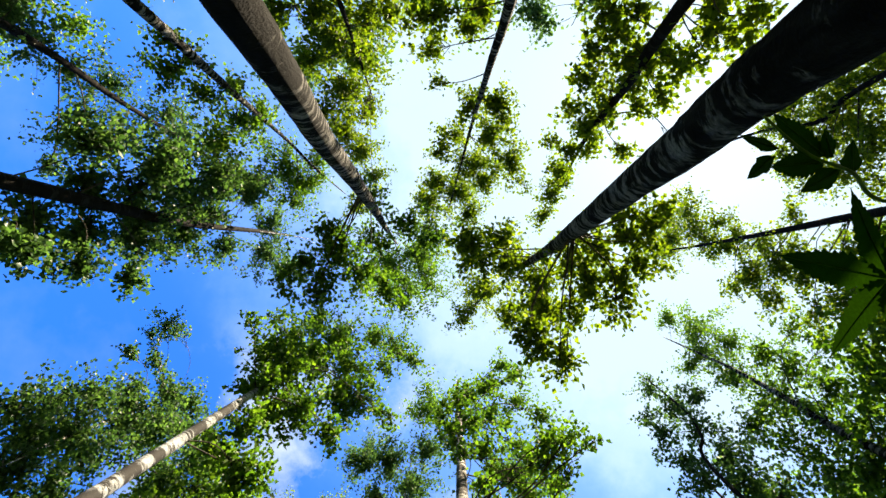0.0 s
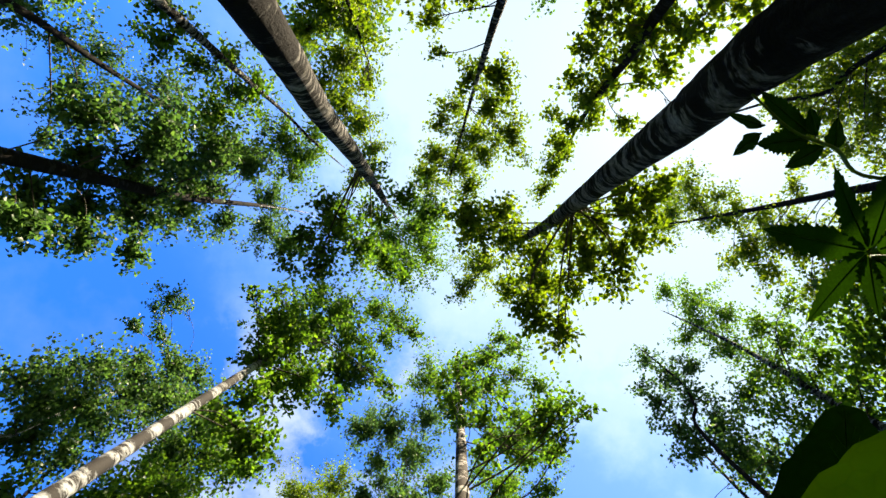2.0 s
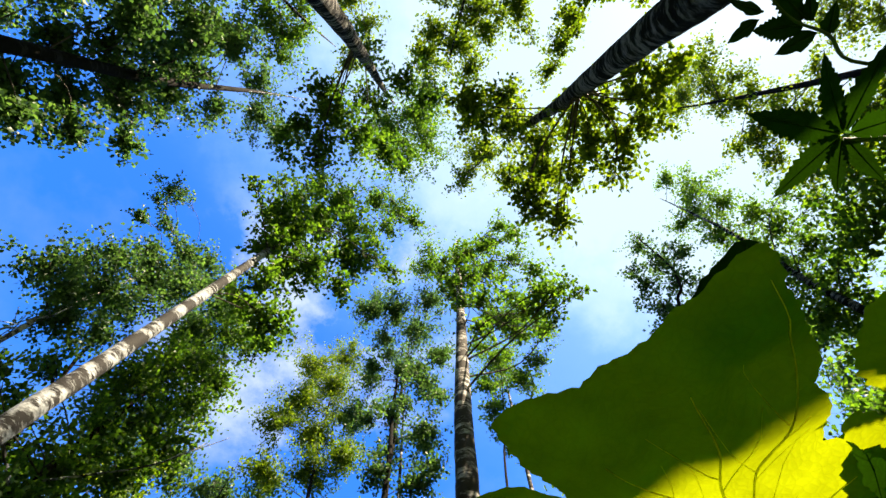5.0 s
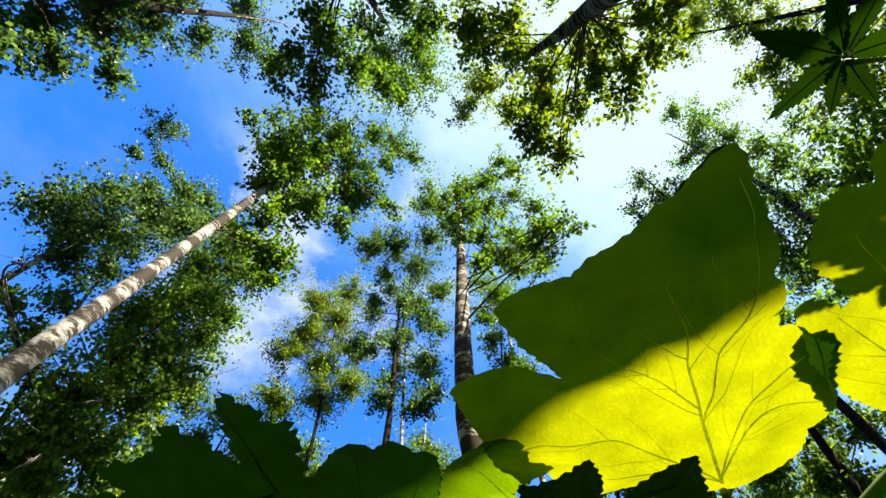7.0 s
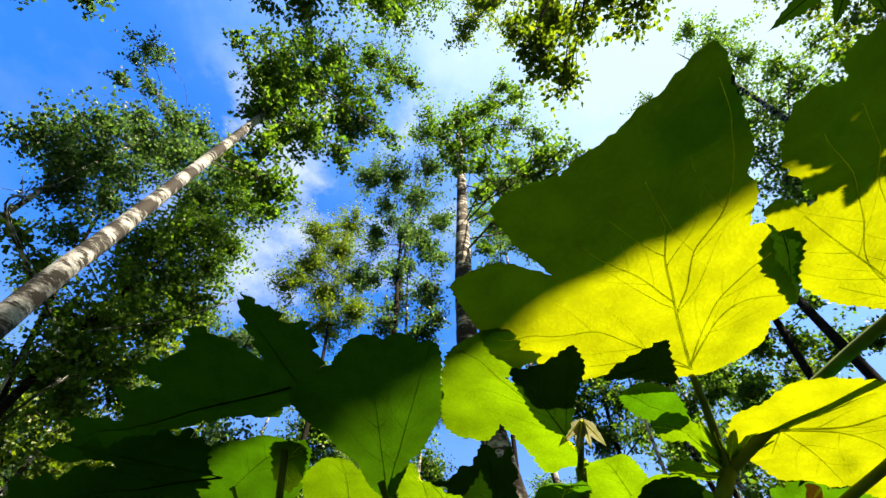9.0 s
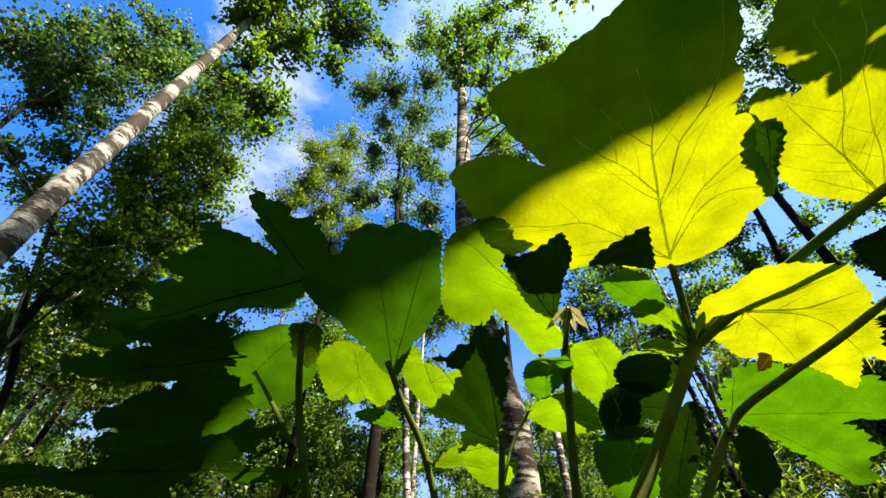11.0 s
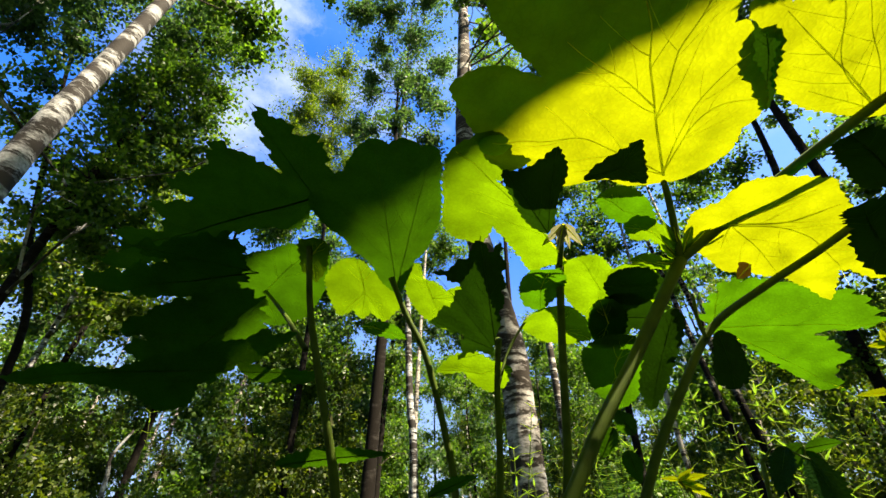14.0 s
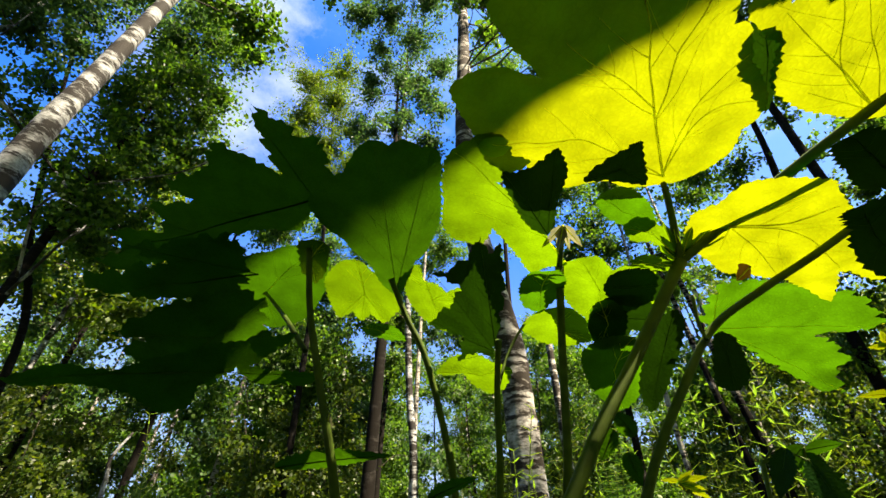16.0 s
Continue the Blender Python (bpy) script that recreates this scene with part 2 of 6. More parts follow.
def scatter_leaves(centres, spread, count, size, rng, roots=None):
    """Leaf kites hung along the twigs that run from the roots to the centres: four corners, folded along the midrib."""
    n = int(count)
    pick = rng.integers(0, len(centres), n)
    c = centres[pick]
    if roots is not None:
        c = roots[pick] + (c - roots[pick]) * rng.uniform(0.25, 1.12, (n, 1)) ** 0.75
    c = c + rng.normal(0, 1, (n, 3)) * spread * np.array([1, 1, 0.8])
    a = rng.normal(0, 1, (n, 3)) + np.array([0, 0, -0.7])
    a /= np.linalg.norm(a, axis=1, keepdims=True)
    b = np.cross(a, rng.normal(0, 1, (n, 3)) * np.array([0.8, 0.8, 0.8]) + np.array([0, 0, 0.9]))
    b /= np.linalg.norm(b, axis=1, keepdims=True) + 1e-9
    nrm = np.cross(a, b)
    L = size * rng.uniform(0.7, 1.25, (n, 1))
    v = np.empty((n, 4, 3))
    v[:, 0] = c
    v[:, 1] = c + a * L * 0.42 + b * L * 0.4 + nrm * L * 0.1
    v[:, 2] = c + a * L
    v[:, 3] = c + a * L * 0.42 - b * L * 0.4 + nrm * L * 0.1
    i = np.arange(n)[:, None] * 4
    f = np.concatenate([i + np.array([[0, 1, 2]]), i + np.array([[0, 2, 3]])], 1).reshape(-1, 3)
    return v.reshape(-1, 3), f


def leaf_mesh(name, chunks, material, parent):
    """All the small leaves of one crown."""
    vs, fs, k = [], [], 0
    for v, f in chunks:
        vs.append(v), fs.append(f + k)
        k += len(v)
    v, f = np.concatenate(vs).astype(np.float32), np.concatenate(fs).astype(np.int32)
    me = bpy.data.meshes.new(name)
    me.vertices.add(len(v)), me.loops.add(len(f) * 3), me.polygons.add(len(f))
    me.vertices.foreach_set("co", v.ravel())
    me.loops.foreach_set("vertex_index", f.ravel())
    me.polygons.foreach_set("loop_start", np.arange(len(f), dtype=np.int32) * 3)
    me.update(calc_edges=True)
    me.materials.append(material)
    ob = new(name, me)
    ob.parent = parent
    return ob


# ---- trees ----
LEAF, COVER = 0.074, 2.3
rng = np.random.default_rng(7)


def tree(name, line, girth, bark, leaves, dense, label, clumps, group="trees of the wood", size=1.0, near=True, taper=1.5):
    """A tree: trunk along line (girth = thickness at the foot), a limb to every clump of the crown, leaves round the twigs."""
    base = np.array(line[0])
    thing = empty_thing(name, tuple(base), label, "tree", group)
    path = glide(np.array(line) - base, 7)
    h = path[:, 2] / path[-1, 2]
    radii = girth / 2 * np.clip(1 - 0.9 * h ** taper, 0.05, 1) * (1 + 0.35 * np.exp(-path[:, 2] / 0.25))
    v, f = [], []
    tube(path, radii, 14, v, f, 0.035, rng)
    mesh_object("trunk", v, f, bark, thing)
    chunks = []
    bv, bf = [], []
    for x, y, z, r in clumps:
        c = np.array((x, y, z)) - base
        k = min(len(path) - 2, max(1, int(np.searchsorted(path[:, 2], c[2] - 0.25 - 0.45 * np.hypot(c[0], c[1]) * 0.5))))
        root = path[k]
        if np.linalg.norm(root - c) > 4.5:
            root = c + (root - c) * 4.5 / np.linalg.norm(root - c)
            k = int(np.argmin(np.linalg.norm(path - root, axis=1)))
            root = path[k]
        m = (root + c) / 2 + (np.array([0, 0, 0.14]) + rng.normal(0, 0.09, 3)) * np.linalg.norm(c - root)
        lv, lf = ([], []) if near else (bv, bf)
        lp = glide([root, m, c], 4)
        r0 = min(radii[k] * 0.4, 0.005 + 0.0055 * np.linalg.norm(c - root))
        tube(lp, np.linspace(r0, 0.005, len(lp)), 5, lv, lf)
        n = max(10, int(26 * r / 0.4))
        subs = rng.normal(0, 1, (n, 3))
        subs = c + subs / np.linalg.norm(subs, axis=1, keepdims=True) * rng.uniform(0.2, 1.6, (n, 1)) * r * np.array([1, 1, 0.8])
        ends = lp[rng.integers(len(lp) // 2, len(lp), n)] * 0.6 + c * 0.4
        for e, s in zip(ends[:16], subs[:16]):
            tube([e, (e + s) / 2 + rng.normal(0, 0.03, 3), s], [0.005, 0.004, 0.002], 3, lv, lf)
        if near:
            mesh_object("limb", lv, lf, twig_bark, thing)
        chunks.append(scatter_leaves(subs, 0.035 + 0.07 * r, COVER * dense * math.pi * (r * 1.1) ** 2 / ((LEAF * size) ** 2 * 0.32), LEAF * size, rng, ends))
    if bv:
        mesh_object("branchwork", bv, bf, twig_bark, thing, kind="stuff")
    leaf_mesh("crown", chunks, leaves, thing)
    return thing


def bare_limb(thing, points, thick):
    """A dead, bleached limb of a tree, forked near its tip."""
    p = glide([np.array(q) - np.array(thing.location) for q in points], 6)
    v, f = [], []
    tube(p, np.linspace(thick, 0.004, len(p)), 6, v, f)
    for u in (0.45, 0.7):
        a = p[int(u * (len(p) - 1))]
        d = (p[-1] - a) * 0.6
        tube([a, a + d * 0.5 + np.array([0, 0, 0.08]), a + d + rng.normal(0, 0.12, 3)], [thick * 0.5, 0.006, 0.003], 5, v, f)
    mesh_object("dead_limb", v, f, birch_white, thing, label="bleached dead limb")


tree('birch_tree', [(-0.9, -1.4, -0.05), (-0.97, -1.33, 2.3), (-1.02, -1.3, 3.38), (-1.09, -1.24, 4.6), (-1.12, -1.21, 6.0), (-1.19, -1.13, 8.2), (-1.3, -0.98, 11.2), (-1.36, -0.85, 14.0)], 0.28, birch_dark, leaf, 0.9, 'tall birch with dark fissured lower bark and pale bands',
     [(-1.48, -0.64, 9.98, 0.49), (-1.62, -0.3, 7.52, 0.36), (-1.37, 0.06, 8.1, 0.39), (-1.7, -0.04, 14.75, 0.82), (-0.84, -0.63, 15.7, 0.88),
      (-1.02, 0.77, 13.21, 0.65), (-1.31, 0.48, 10.51, 0.51), (-0.42, 0.32, 14.79, 0.64), (-1.97, 0.15, 7.51, 0.31), (-1.8, -0.57, 7.51, 0.27),
      (-2.16, -0.12, 7.53, 0.27), (-1.14, -1.25, 7.82, 0.24), (-2.51, 0.23, 7.52, 0.22), (-1.97, 0.41, 7.53, 0.18), (-0.31, -0.86, 11.17, 0.55),
      (-0.63, -1.11, 9.83, 0.42)])
tree('birch_tree', [(1.25, -0.94, -0.05), (1.3, -0.81, 2.03), (1.315, -0.775, 2.5), (1.36, -0.71, 3.1), (1.38, -0.65, 3.7), (1.45, -0.47, 5.4), (1.5, -0.3, 7.0), (1.6, 0.1, 12.0)], 0.37, birch_mottled, leaf_warm, 1.0, 'thick dark birch trunk with a rough base blackened for shade',
     [(1.21, -0.14, 8.55, 0.51), (1.21, 0.5, 14.56, 0.72), (1.74, 0.16, 8.18, 0.49), (1.7, -0.1, 6.37, 0.3), (1.8, 0.25, 6.02, 0.31),
      (1.44, 0.61, 6.89, 0.36), (1.56, 1.02, 10.91, 0.46), (2.14, 0.52, 6.0, 0.21), (2.22, 0.11, 6.01, 0.28), (1.95, -0.31, 6.02, 0.28),
      (1.24, 0.94, 6.02, 0.24), (1.52, 1.08, 6.03, 0.17), (1.03, 0.8, 6.02, 0.21), (1.44, 1.21, 6.01, 0.14), (0.53, -0.21, 7.64, 0.36),
      (0.88, -0.57, 7.51, 0.27), (0.59, 1.23, 12.98, 0.4), (2.5, -0.1, 6.0, 0.24), (2.3, -0.45, 6.02, 0.28), (2.58, -0.59, 6.01, 0.25),
      (2.74, -0.87, 6.03, 0.18), (2.39, -0.8, 6.03, 0.21), (1.59, 0.52, 6.0, 0.21), (0.32, -0.44, 6.93, 0.33)], taper=0.75)
dead_tree = \
tree('birch_tree', [(-4.86, -1.12, -0.05), (-4.88, -1.03, 5.41), (-4.88, -0.99, 6.75), (-4.89, -0.95, 8.93), (-4.85, -1.13, 12.95), (-4.84, -1.21, 16.0)], 0.24, dark_shaded_bark, leaf_cool, 1.1, 'slim birch with a shade-dark trunk and a leafy crown',
     [(-4.53, -1.82, 7.8, 0.56), (-4.52, -2.04, 9.65, 0.59), (-4.52, -2.07, 11.01, 0.48), (-5.06, -1.49, 9.2, 0.56), (-5.05, -1.4, 7.63, 0.41),
      (-5.13, -1.27, 6.94, 0.41), (-5.31, -0.62, 6.28, 0.44), (-5.29, -0.53, 7.07, 0.46), (-5.28, -0.62, 8.13, 0.54), (-5.26, -0.72, 9.38, 0.57),
      (-5.1, -0.57, 10.91, 0.4), (-4.92, -0.17, 5.9, 0.27), (-4.92, -0.03, 6.56, 0.31), (-4.89, 0.06, 7.48, 0.31), (-4.94, -0.35, 5.63, 0.32),
      (-5.1, -0.53, 13.19, 0.57), (-4.77, -0.04, 14.12, 0.52), (-5.04, -1.37, 13.41, 0.5), (-5.12, -1.28, 10.16, 0.5), (-5.21, -1.03, 8.28, 0.5),
      (-4.03, -1.55, 5.79, 0.36), (-3.83, -1.67, 6.82, 0.36), (-4.07, -1.52, 7.01, 0.36), (-3.79, -1.70, 8.11, 0.36), (-4.03, -1.55, 8.39, 0.36), (-3.83, -1.67, 9.42, 0.36)])
bare_limb(dead_tree, [(-4.86, -1.08, 12.04), (-4.45, -1.09, 13.65), (-4.15, -1.07, 15.75)], 0.02)
tree('aspen_tree', [(-7.1, -4.3, -0.05), (-7.21, -4.09, 7.54), (-7.25, -4.03, 8.87), (-7.33, -3.88, 10.67), (-7.47, -3.62, 16.0)], 0.22, dark_shaded_bark, leaf_cool, 0.55, 'slender aspen with bluish-green open crown',
     [(-7.54, -4.38, 8.05, 0.5), (-7.61, -4.19, 8.55, 0.47), (-7.67, -4.14, 9.49, 0.53), (-7.59, -4.33, 10.46, 0.65), (-8.13, -3.51, 10.38, 0.71),
      (-7.89, -2.61, 9.55, 0.47), (-8.14, -3.42, 11.82, 0.81), (-7.52, -4.4, 12.43, 0.7), (-7.97, -2.11, 9.42, 0.35), (-7.34, -4.65, 7.83, 0.48),
      (-7.67, -4.1, 13.49, 0.68)])
tree('birch_tree', [(-3.78, -3.42, -0.05), (-3.83, -3.37, 5.92), (-3.84, -3.35, 7.03), (-3.86, -3.33, 8.68), (-3.88, -3.31, 11.44), (-3.4, -2.79, 12.27), (-3.2, -2.59, 15.0)], 0.2, birch_dark, leaf, 0.85, 'slender birch with dark mottled bark',
     [(-4.06, -3.42, 6.84, 0.25), (-4.32, -3.17, 7.4, 0.36), (-4.0, -3.47, 7.45, 0.23), (-4.32, -3.2, 8.37, 0.41), (-3.89, -3.57, 8.73, 0.27),
      (-4.08, -3.45, 10.23, 0.44), (-4.35, -2.96, 12.35, 0.69), (-3.92, -2.46, 12.97, 0.65), (-3.52, -3.05, 12.69, 0.48), (-4.3, -3.21, 9.89, 0.49),
      (-4.38, -2.43, 8.91, 0.54), (-4.0, -1.87, 12.29, 0.38)])
tree('birch_tree', [(-1.58, -4.45, -0.05), (-1.59, -4.22, 7.16), (-1.59, -4.0, 10.6)], 0.17, dark_shaded_bark, leaf_warm, 1.0, 'birch with drooping yellow-green branches',
     [(-1.98, -4.36, 8.37, 0.52), (-1.65, -4.44, 9.35, 0.58), (-2.21, -4.13, 10.31, 0.64), (-1.92, -4.1, 11.62, 0.44), (-2.09, -4.26, 7.67, 0.38),
      (-1.32, -4.55, 8.15, 0.45), (-0.86, -4.34, 7.64, 0.33), (-2.13, -3.17, 12.0, 0.52), (-1.87, -2.66, 12.74, 0.4), (-2.49, -3.45, 11.01, 0.55),
      (-2.47, -1.82, 13.01, 0.4), (-2.48, -3.65, 6.79, 0.25), (-2.4, -3.7, 8.09, 0.3), (-2.58, -3.44, 9.83, 0.36)])
tree('birch_tree', [(0.93, -3.09, -0.05), (0.8, -3.12, 5.46), (0.74, -3.14, 6.96), (0.6, -3.07, 10.22), (0.22, -1.83, 12.06), (0.15, -1.76, 13.0)], 0.18, birch_dark, leaf_warm, 1.0, 'slim birch with curved dark trunk',
     [(-0.28, -3.08, 5.72, 0.2), (-0.01, -3.17, 5.74, 0.2), (-0.17, -3.15, 6.66, 0.24), (0.38, -3.36, 6.44, 0.23), (0.5, -3.33, 6.01, 0.18),
      (-0.11, -3.16, 7.8, 0.14), (1.03, -3.17, 8.54, 0.37), (0.54, -3.29, 9.14, 0.34), (1.11, -3.06, 10.21, 0.5), (1.53, -2.5, 10.5, 0.45),
      (0.23, -3.22, 10.71, 0.33), (0.82, -2.73, 11.44, 0.57), (1.06, -2.23, 11.1, 0.41), (-0.19, -2.42, 12.0, 0.45), (0.42, -2.17, 12.26, 0.53),
      (-0.37, -1.99, 13.09, 0.57), (0.74, -1.6, 12.63, 0.47), (-0.03, -2.83, 10.75, 0.27), (1.14, -2.88, 8.63, 0.26), (1.96, -2.02, 10.76, 0.16)])
tree('aspen_tree', [(2.04, -2.66, -0.05), (2.23, -2.47, 4.61), (2.34, -2.37, 6.0), (2.42, -2.28, 7.76), (2.61, -2.07, 9.77), (2.66, -2.0, 10.6)], 0.18, dark_shaded_bark, leaf_warm, 1.0, 'slim aspen against the bright sky',
     [(1.66, -2.7, 5.08, 0.18), (1.77, -2.66, 5.58, 0.2), (1.89, -2.61, 6.36, 0.23), (2.41, -2.53, 7.17, 0.3), (2.43, -2.47, 8.05, 0.29),
      (2.54, -2.42, 6.28, 0.22), (2.54, -2.18, 4.79, 0.17), (2.98, -2.38, 4.55, 0.21), (1.92, -2.57, 7.27, 0.18), (1.94, -2.41, 8.49, 0.16),
      (2.71, -2.24, 8.63, 0.26), (2.73, -2.14, 10.66, 0.33), (2.8, -1.87, 7.31, 0.18), (2.52, -2.42, 5.78, 0.17), (2.67, -2.25, 6.43, 0.19),
      (2.41, -2.57, 5.54, 0.29), (2.67, -2.32, 5.43, 0.25), (2.72, -2.17, 4.56, 0.18), (2.3, -2.61, 5.89, 0.27), (2.01, -2.76, 5.51, 0.26),
      # the clump at x 3.72 is added only to shade the V-shaped hogweed leaf
      (2.65, -2.56, 4.76, 0.24), (2.66, -2.08, 5.8, 0.17), (2.35, -2.55, 6.59, 0.24), (2.07, -2.75, 5.06, 0.21), (3.72, -1.99, 7.4, 0.13),
      (2.44, -1.71, 10.50, 0.30), (2.31, -1.99, 9.20, 0.28), (2.63, -1.44, 12.00, 0.32), (2.26, -2.11, 8.20, 0.24), (2.26, -2.26, 7.30, 0.22)])
tree('aspen_tree', [(6.93, -1.19, -0.05), (6.96, -0.97, 7.48), (6.97, -0.88, 9.29), (6.99, -0.73, 12.51), (6.99, -0.67, 15.0)], 0.22, dark_shaded_bark, leaf_warm, 0.62, 'leaning aspen with thin pale leaves',
     [(6.85, -1.3, 11.41, 0.35), (7.25, -0.88, 11.4, 0.42), (7.34, -0.55, 10.58, 0.45), (7.03, -0.04, 10.53, 0.32), (7.36, -0.39, 9.81, 0.48),
      (7.02, -0.14, 8.74, 0.42), (7.0, 0.18, 9.11, 0.33), (7.03, -0.33, 8.17, 0.39), (6.98, 0.15, 7.74, 0.37), (6.95, 0.46, 8.34, 0.3),
      (7.34, -0.61, 8.07, 0.39), (7.15, -1.19, 9.5, 0.29), (7.17, -1.32, 12.94, 0.56), (7.2, -1.1, 14.21, 0.53), (6.69, -1.68, 13.87, 0.6),
      (6.64, -1.73, 12.4, 0.49), (7.29, -0.9, 12.62, 0.55), (7.3, -0.78, 14.78, 0.64), (7.3, -0.63, 11.92, 0.44), (7.0, 0.22, 10.51, 0.45),
      (7.01, -0.04, 9.69, 0.47), (6.9, 0.67, 9.72, 0.35), (6.86, 0.8, 8.72, 0.31), (6.88, 0.73, 8.07, 0.34), (6.97, 0.5, 11.05, 0.34)])
tree('aspen_tree', [(7.88, -4.05, -0.05), (8.24, -3.7, 8.53), (8.38, -3.36, 10.14), (8.25, -3.66, 11.86), (8.11, -3.89, 15.0)], 0.2, dark_shaded_bark, leaf_warm, 0.5, 'aspen with sunlit crown',
     [(8.73, -3.57, 11.36, 0.57), (8.67, -3.67, 10.46, 0.52), (8.78, -3.7, 9.88, 0.61), (8.67, -2.89, 9.31, 0.57), (8.99, -2.91, 10.56, 0.52),
      (8.42, -2.54, 10.7, 0.4), (8.94, -2.33, 9.86, 0.48), (8.52, -3.91, 9.0, 0.44), (8.81, -2.03, 10.14, 0.37), (9.06, -1.78, 9.53, 0.47),
      (8.37, -2.98, 11.29, 0.28), (7.84, -4.08, 9.34, 0.23), (8.62, -4.08, 11.19, 0.56), (8.36, -3.98, 10.09, 0.44), (8.42, -4.02, 9.47, 0.47),
      (8.42, -4.2, 8.88, 0.49), (8.57, -3.82, 11.89, 0.45), (8.81, -3.16, 10.97, 0.54), (9.06, -3.14, 10.07, 0.56), (8.88, -2.46, 9.43, 0.52),
      (8.86, -3.38, 10.4, 0.52), (8.36, -2.37, 11.13, 0.41), (8.38, -1.95, 10.37, 0.45), (8.82, -3.52, 9.43, 0.47)])
tree('birch_tree', [(6.73, 3.15, -0.05), (6.96, 2.83, 7.69), (7.05, 2.59, 9.58), (7.14, 2.35, 11.61), (7.22, 2.11, 15.0)], 0.22, birch_dark, leaf, 0.62, 'dark-trunked birch with a dense crown',
     [(7.36, 1.44, 15.01, 0.46), (7.78, 1.69, 14.14, 0.7), (7.59, 2.23, 13.27, 0.65), (7.2, 2.75, 13.48, 0.41), (7.37, 1.7, 11.93, 0.51),
      (7.42, 2.68, 11.84, 0.65), (7.38, 1.78, 10.76, 0.52), (7.68, 2.07, 10.33, 0.5), (7.4, 2.78, 10.66, 0.58), (7.42, 2.75, 9.76, 0.52),
      (7.29, 2.08, 8.92, 0.48), (6.52, 3.29, 9.99, 0.54), (6.6, 3.27, 9.05, 0.53), (7.37, 2.92, 8.93, 0.53), (7.59, 2.37, 8.48, 0.45),
      (7.42, 1.53, 8.27, 0.29), (7.5, 1.29, 9.24, 0.33), (7.11, 3.34, 8.05, 0.47), (6.51, 3.46, 8.11, 0.47), (7.51, 1.18, 10.08, 0.36)])
tree('aspen_tree', [(4.49, 3.91, -0.05), (4.83, 3.57, 8.15), (5.09, 3.19, 9.38), (5.23, 2.96, 10.23), (5.43, 2.76, 13.0)], 0.14, dark_shaded_bark, leaf_cool, 0.7, 'slender young aspen with open crown',
     [(5.43, 3.06, 12.2, 0.37), (5.42, 3.15, 11.06, 0.47), (5.71, 2.76, 10.61, 0.38), (5.42, 3.28, 9.95, 0.47), (4.55, 3.36, 9.86, 0.35),
      (5.43, 3.49, 9.07, 0.48), (4.71, 3.7, 9.31, 0.38), (4.86, 3.8, 8.84, 0.41), (5.22, 3.58, 8.17, 0.43), (4.76, 3.41, 11.07, 0.2),
      (5.33, 3.38, 7.57, 0.35)])
tree('birch_tree', [(0.61, 3.72, -0.05), (0.58, 3.66, 1.54), (0.56, 3.61, 1.94), (0.53, 3.56, 2.28), (0.25, 3.28, 3.56), (0.22, 3.18, 4.13), (0.23, 3.13, 5.07), (0.32, 3.07, 8.07), (0.41, 3.02, 13.0)], 0.27, birch_grey, leaf, 0.8, 'birch with grey papery bark and a light crown',
     [(0.69, 3.15, 12.0, 0.51), (1.22, 2.74, 11.53, 0.42), (2.21, 2.83, 13.18, 0.31), (0.46, 3.23, 10.15, 0.48), (1.29, 3.76, 12.17, 0.45),
      (1.91, 3.26, 11.51, 0.37), (2.12, 3.04, 10.01, 0.32), (-0.03, 3.14, 10.25, 0.31), (0.19, 3.22, 8.92, 0.32), (0.79, 3.18, 8.56, 0.4),
      (1.62, 3.59, 9.92, 0.32), (1.6, 2.38, 6.98, 0.24), (1.74, 2.09, 6.61, 0.19), (1.44, 2.56, 6.66, 0.23), (1.33, 3.77, 8.83, 0.28),
      (0.59, 3.21, 7.39, 0.26), (1.77, 1.94, 5.82, 0.1), (1.61, 2.36, 12.35, 0.3), (1.48, 3.68, 8.06, 0.25), (1.87, 3.35, 7.75, 0.17),
      (0.33, 2.71, 7.47, 0.16), (0.18, 2.68, 8.39, 0.20), (0.58, 2.62, 8.73, 0.22), (0.36, 2.56, 9.71, 0.24), (0.85, 2.44, 9.99, 0.25), (0.03, 2.68, 9.92, 0.20), (1.37, 3.21, 9.98, 0.20), (1.59, 3.26, 8.46, 0.18), (1.49, 2.24, 6.74, 0.20), (1.39, 2.07, 9.48, 0.22), (0.96, 3.63, 8.53, 0.18), (1.60, 2.41, 6.20, 0.16)])
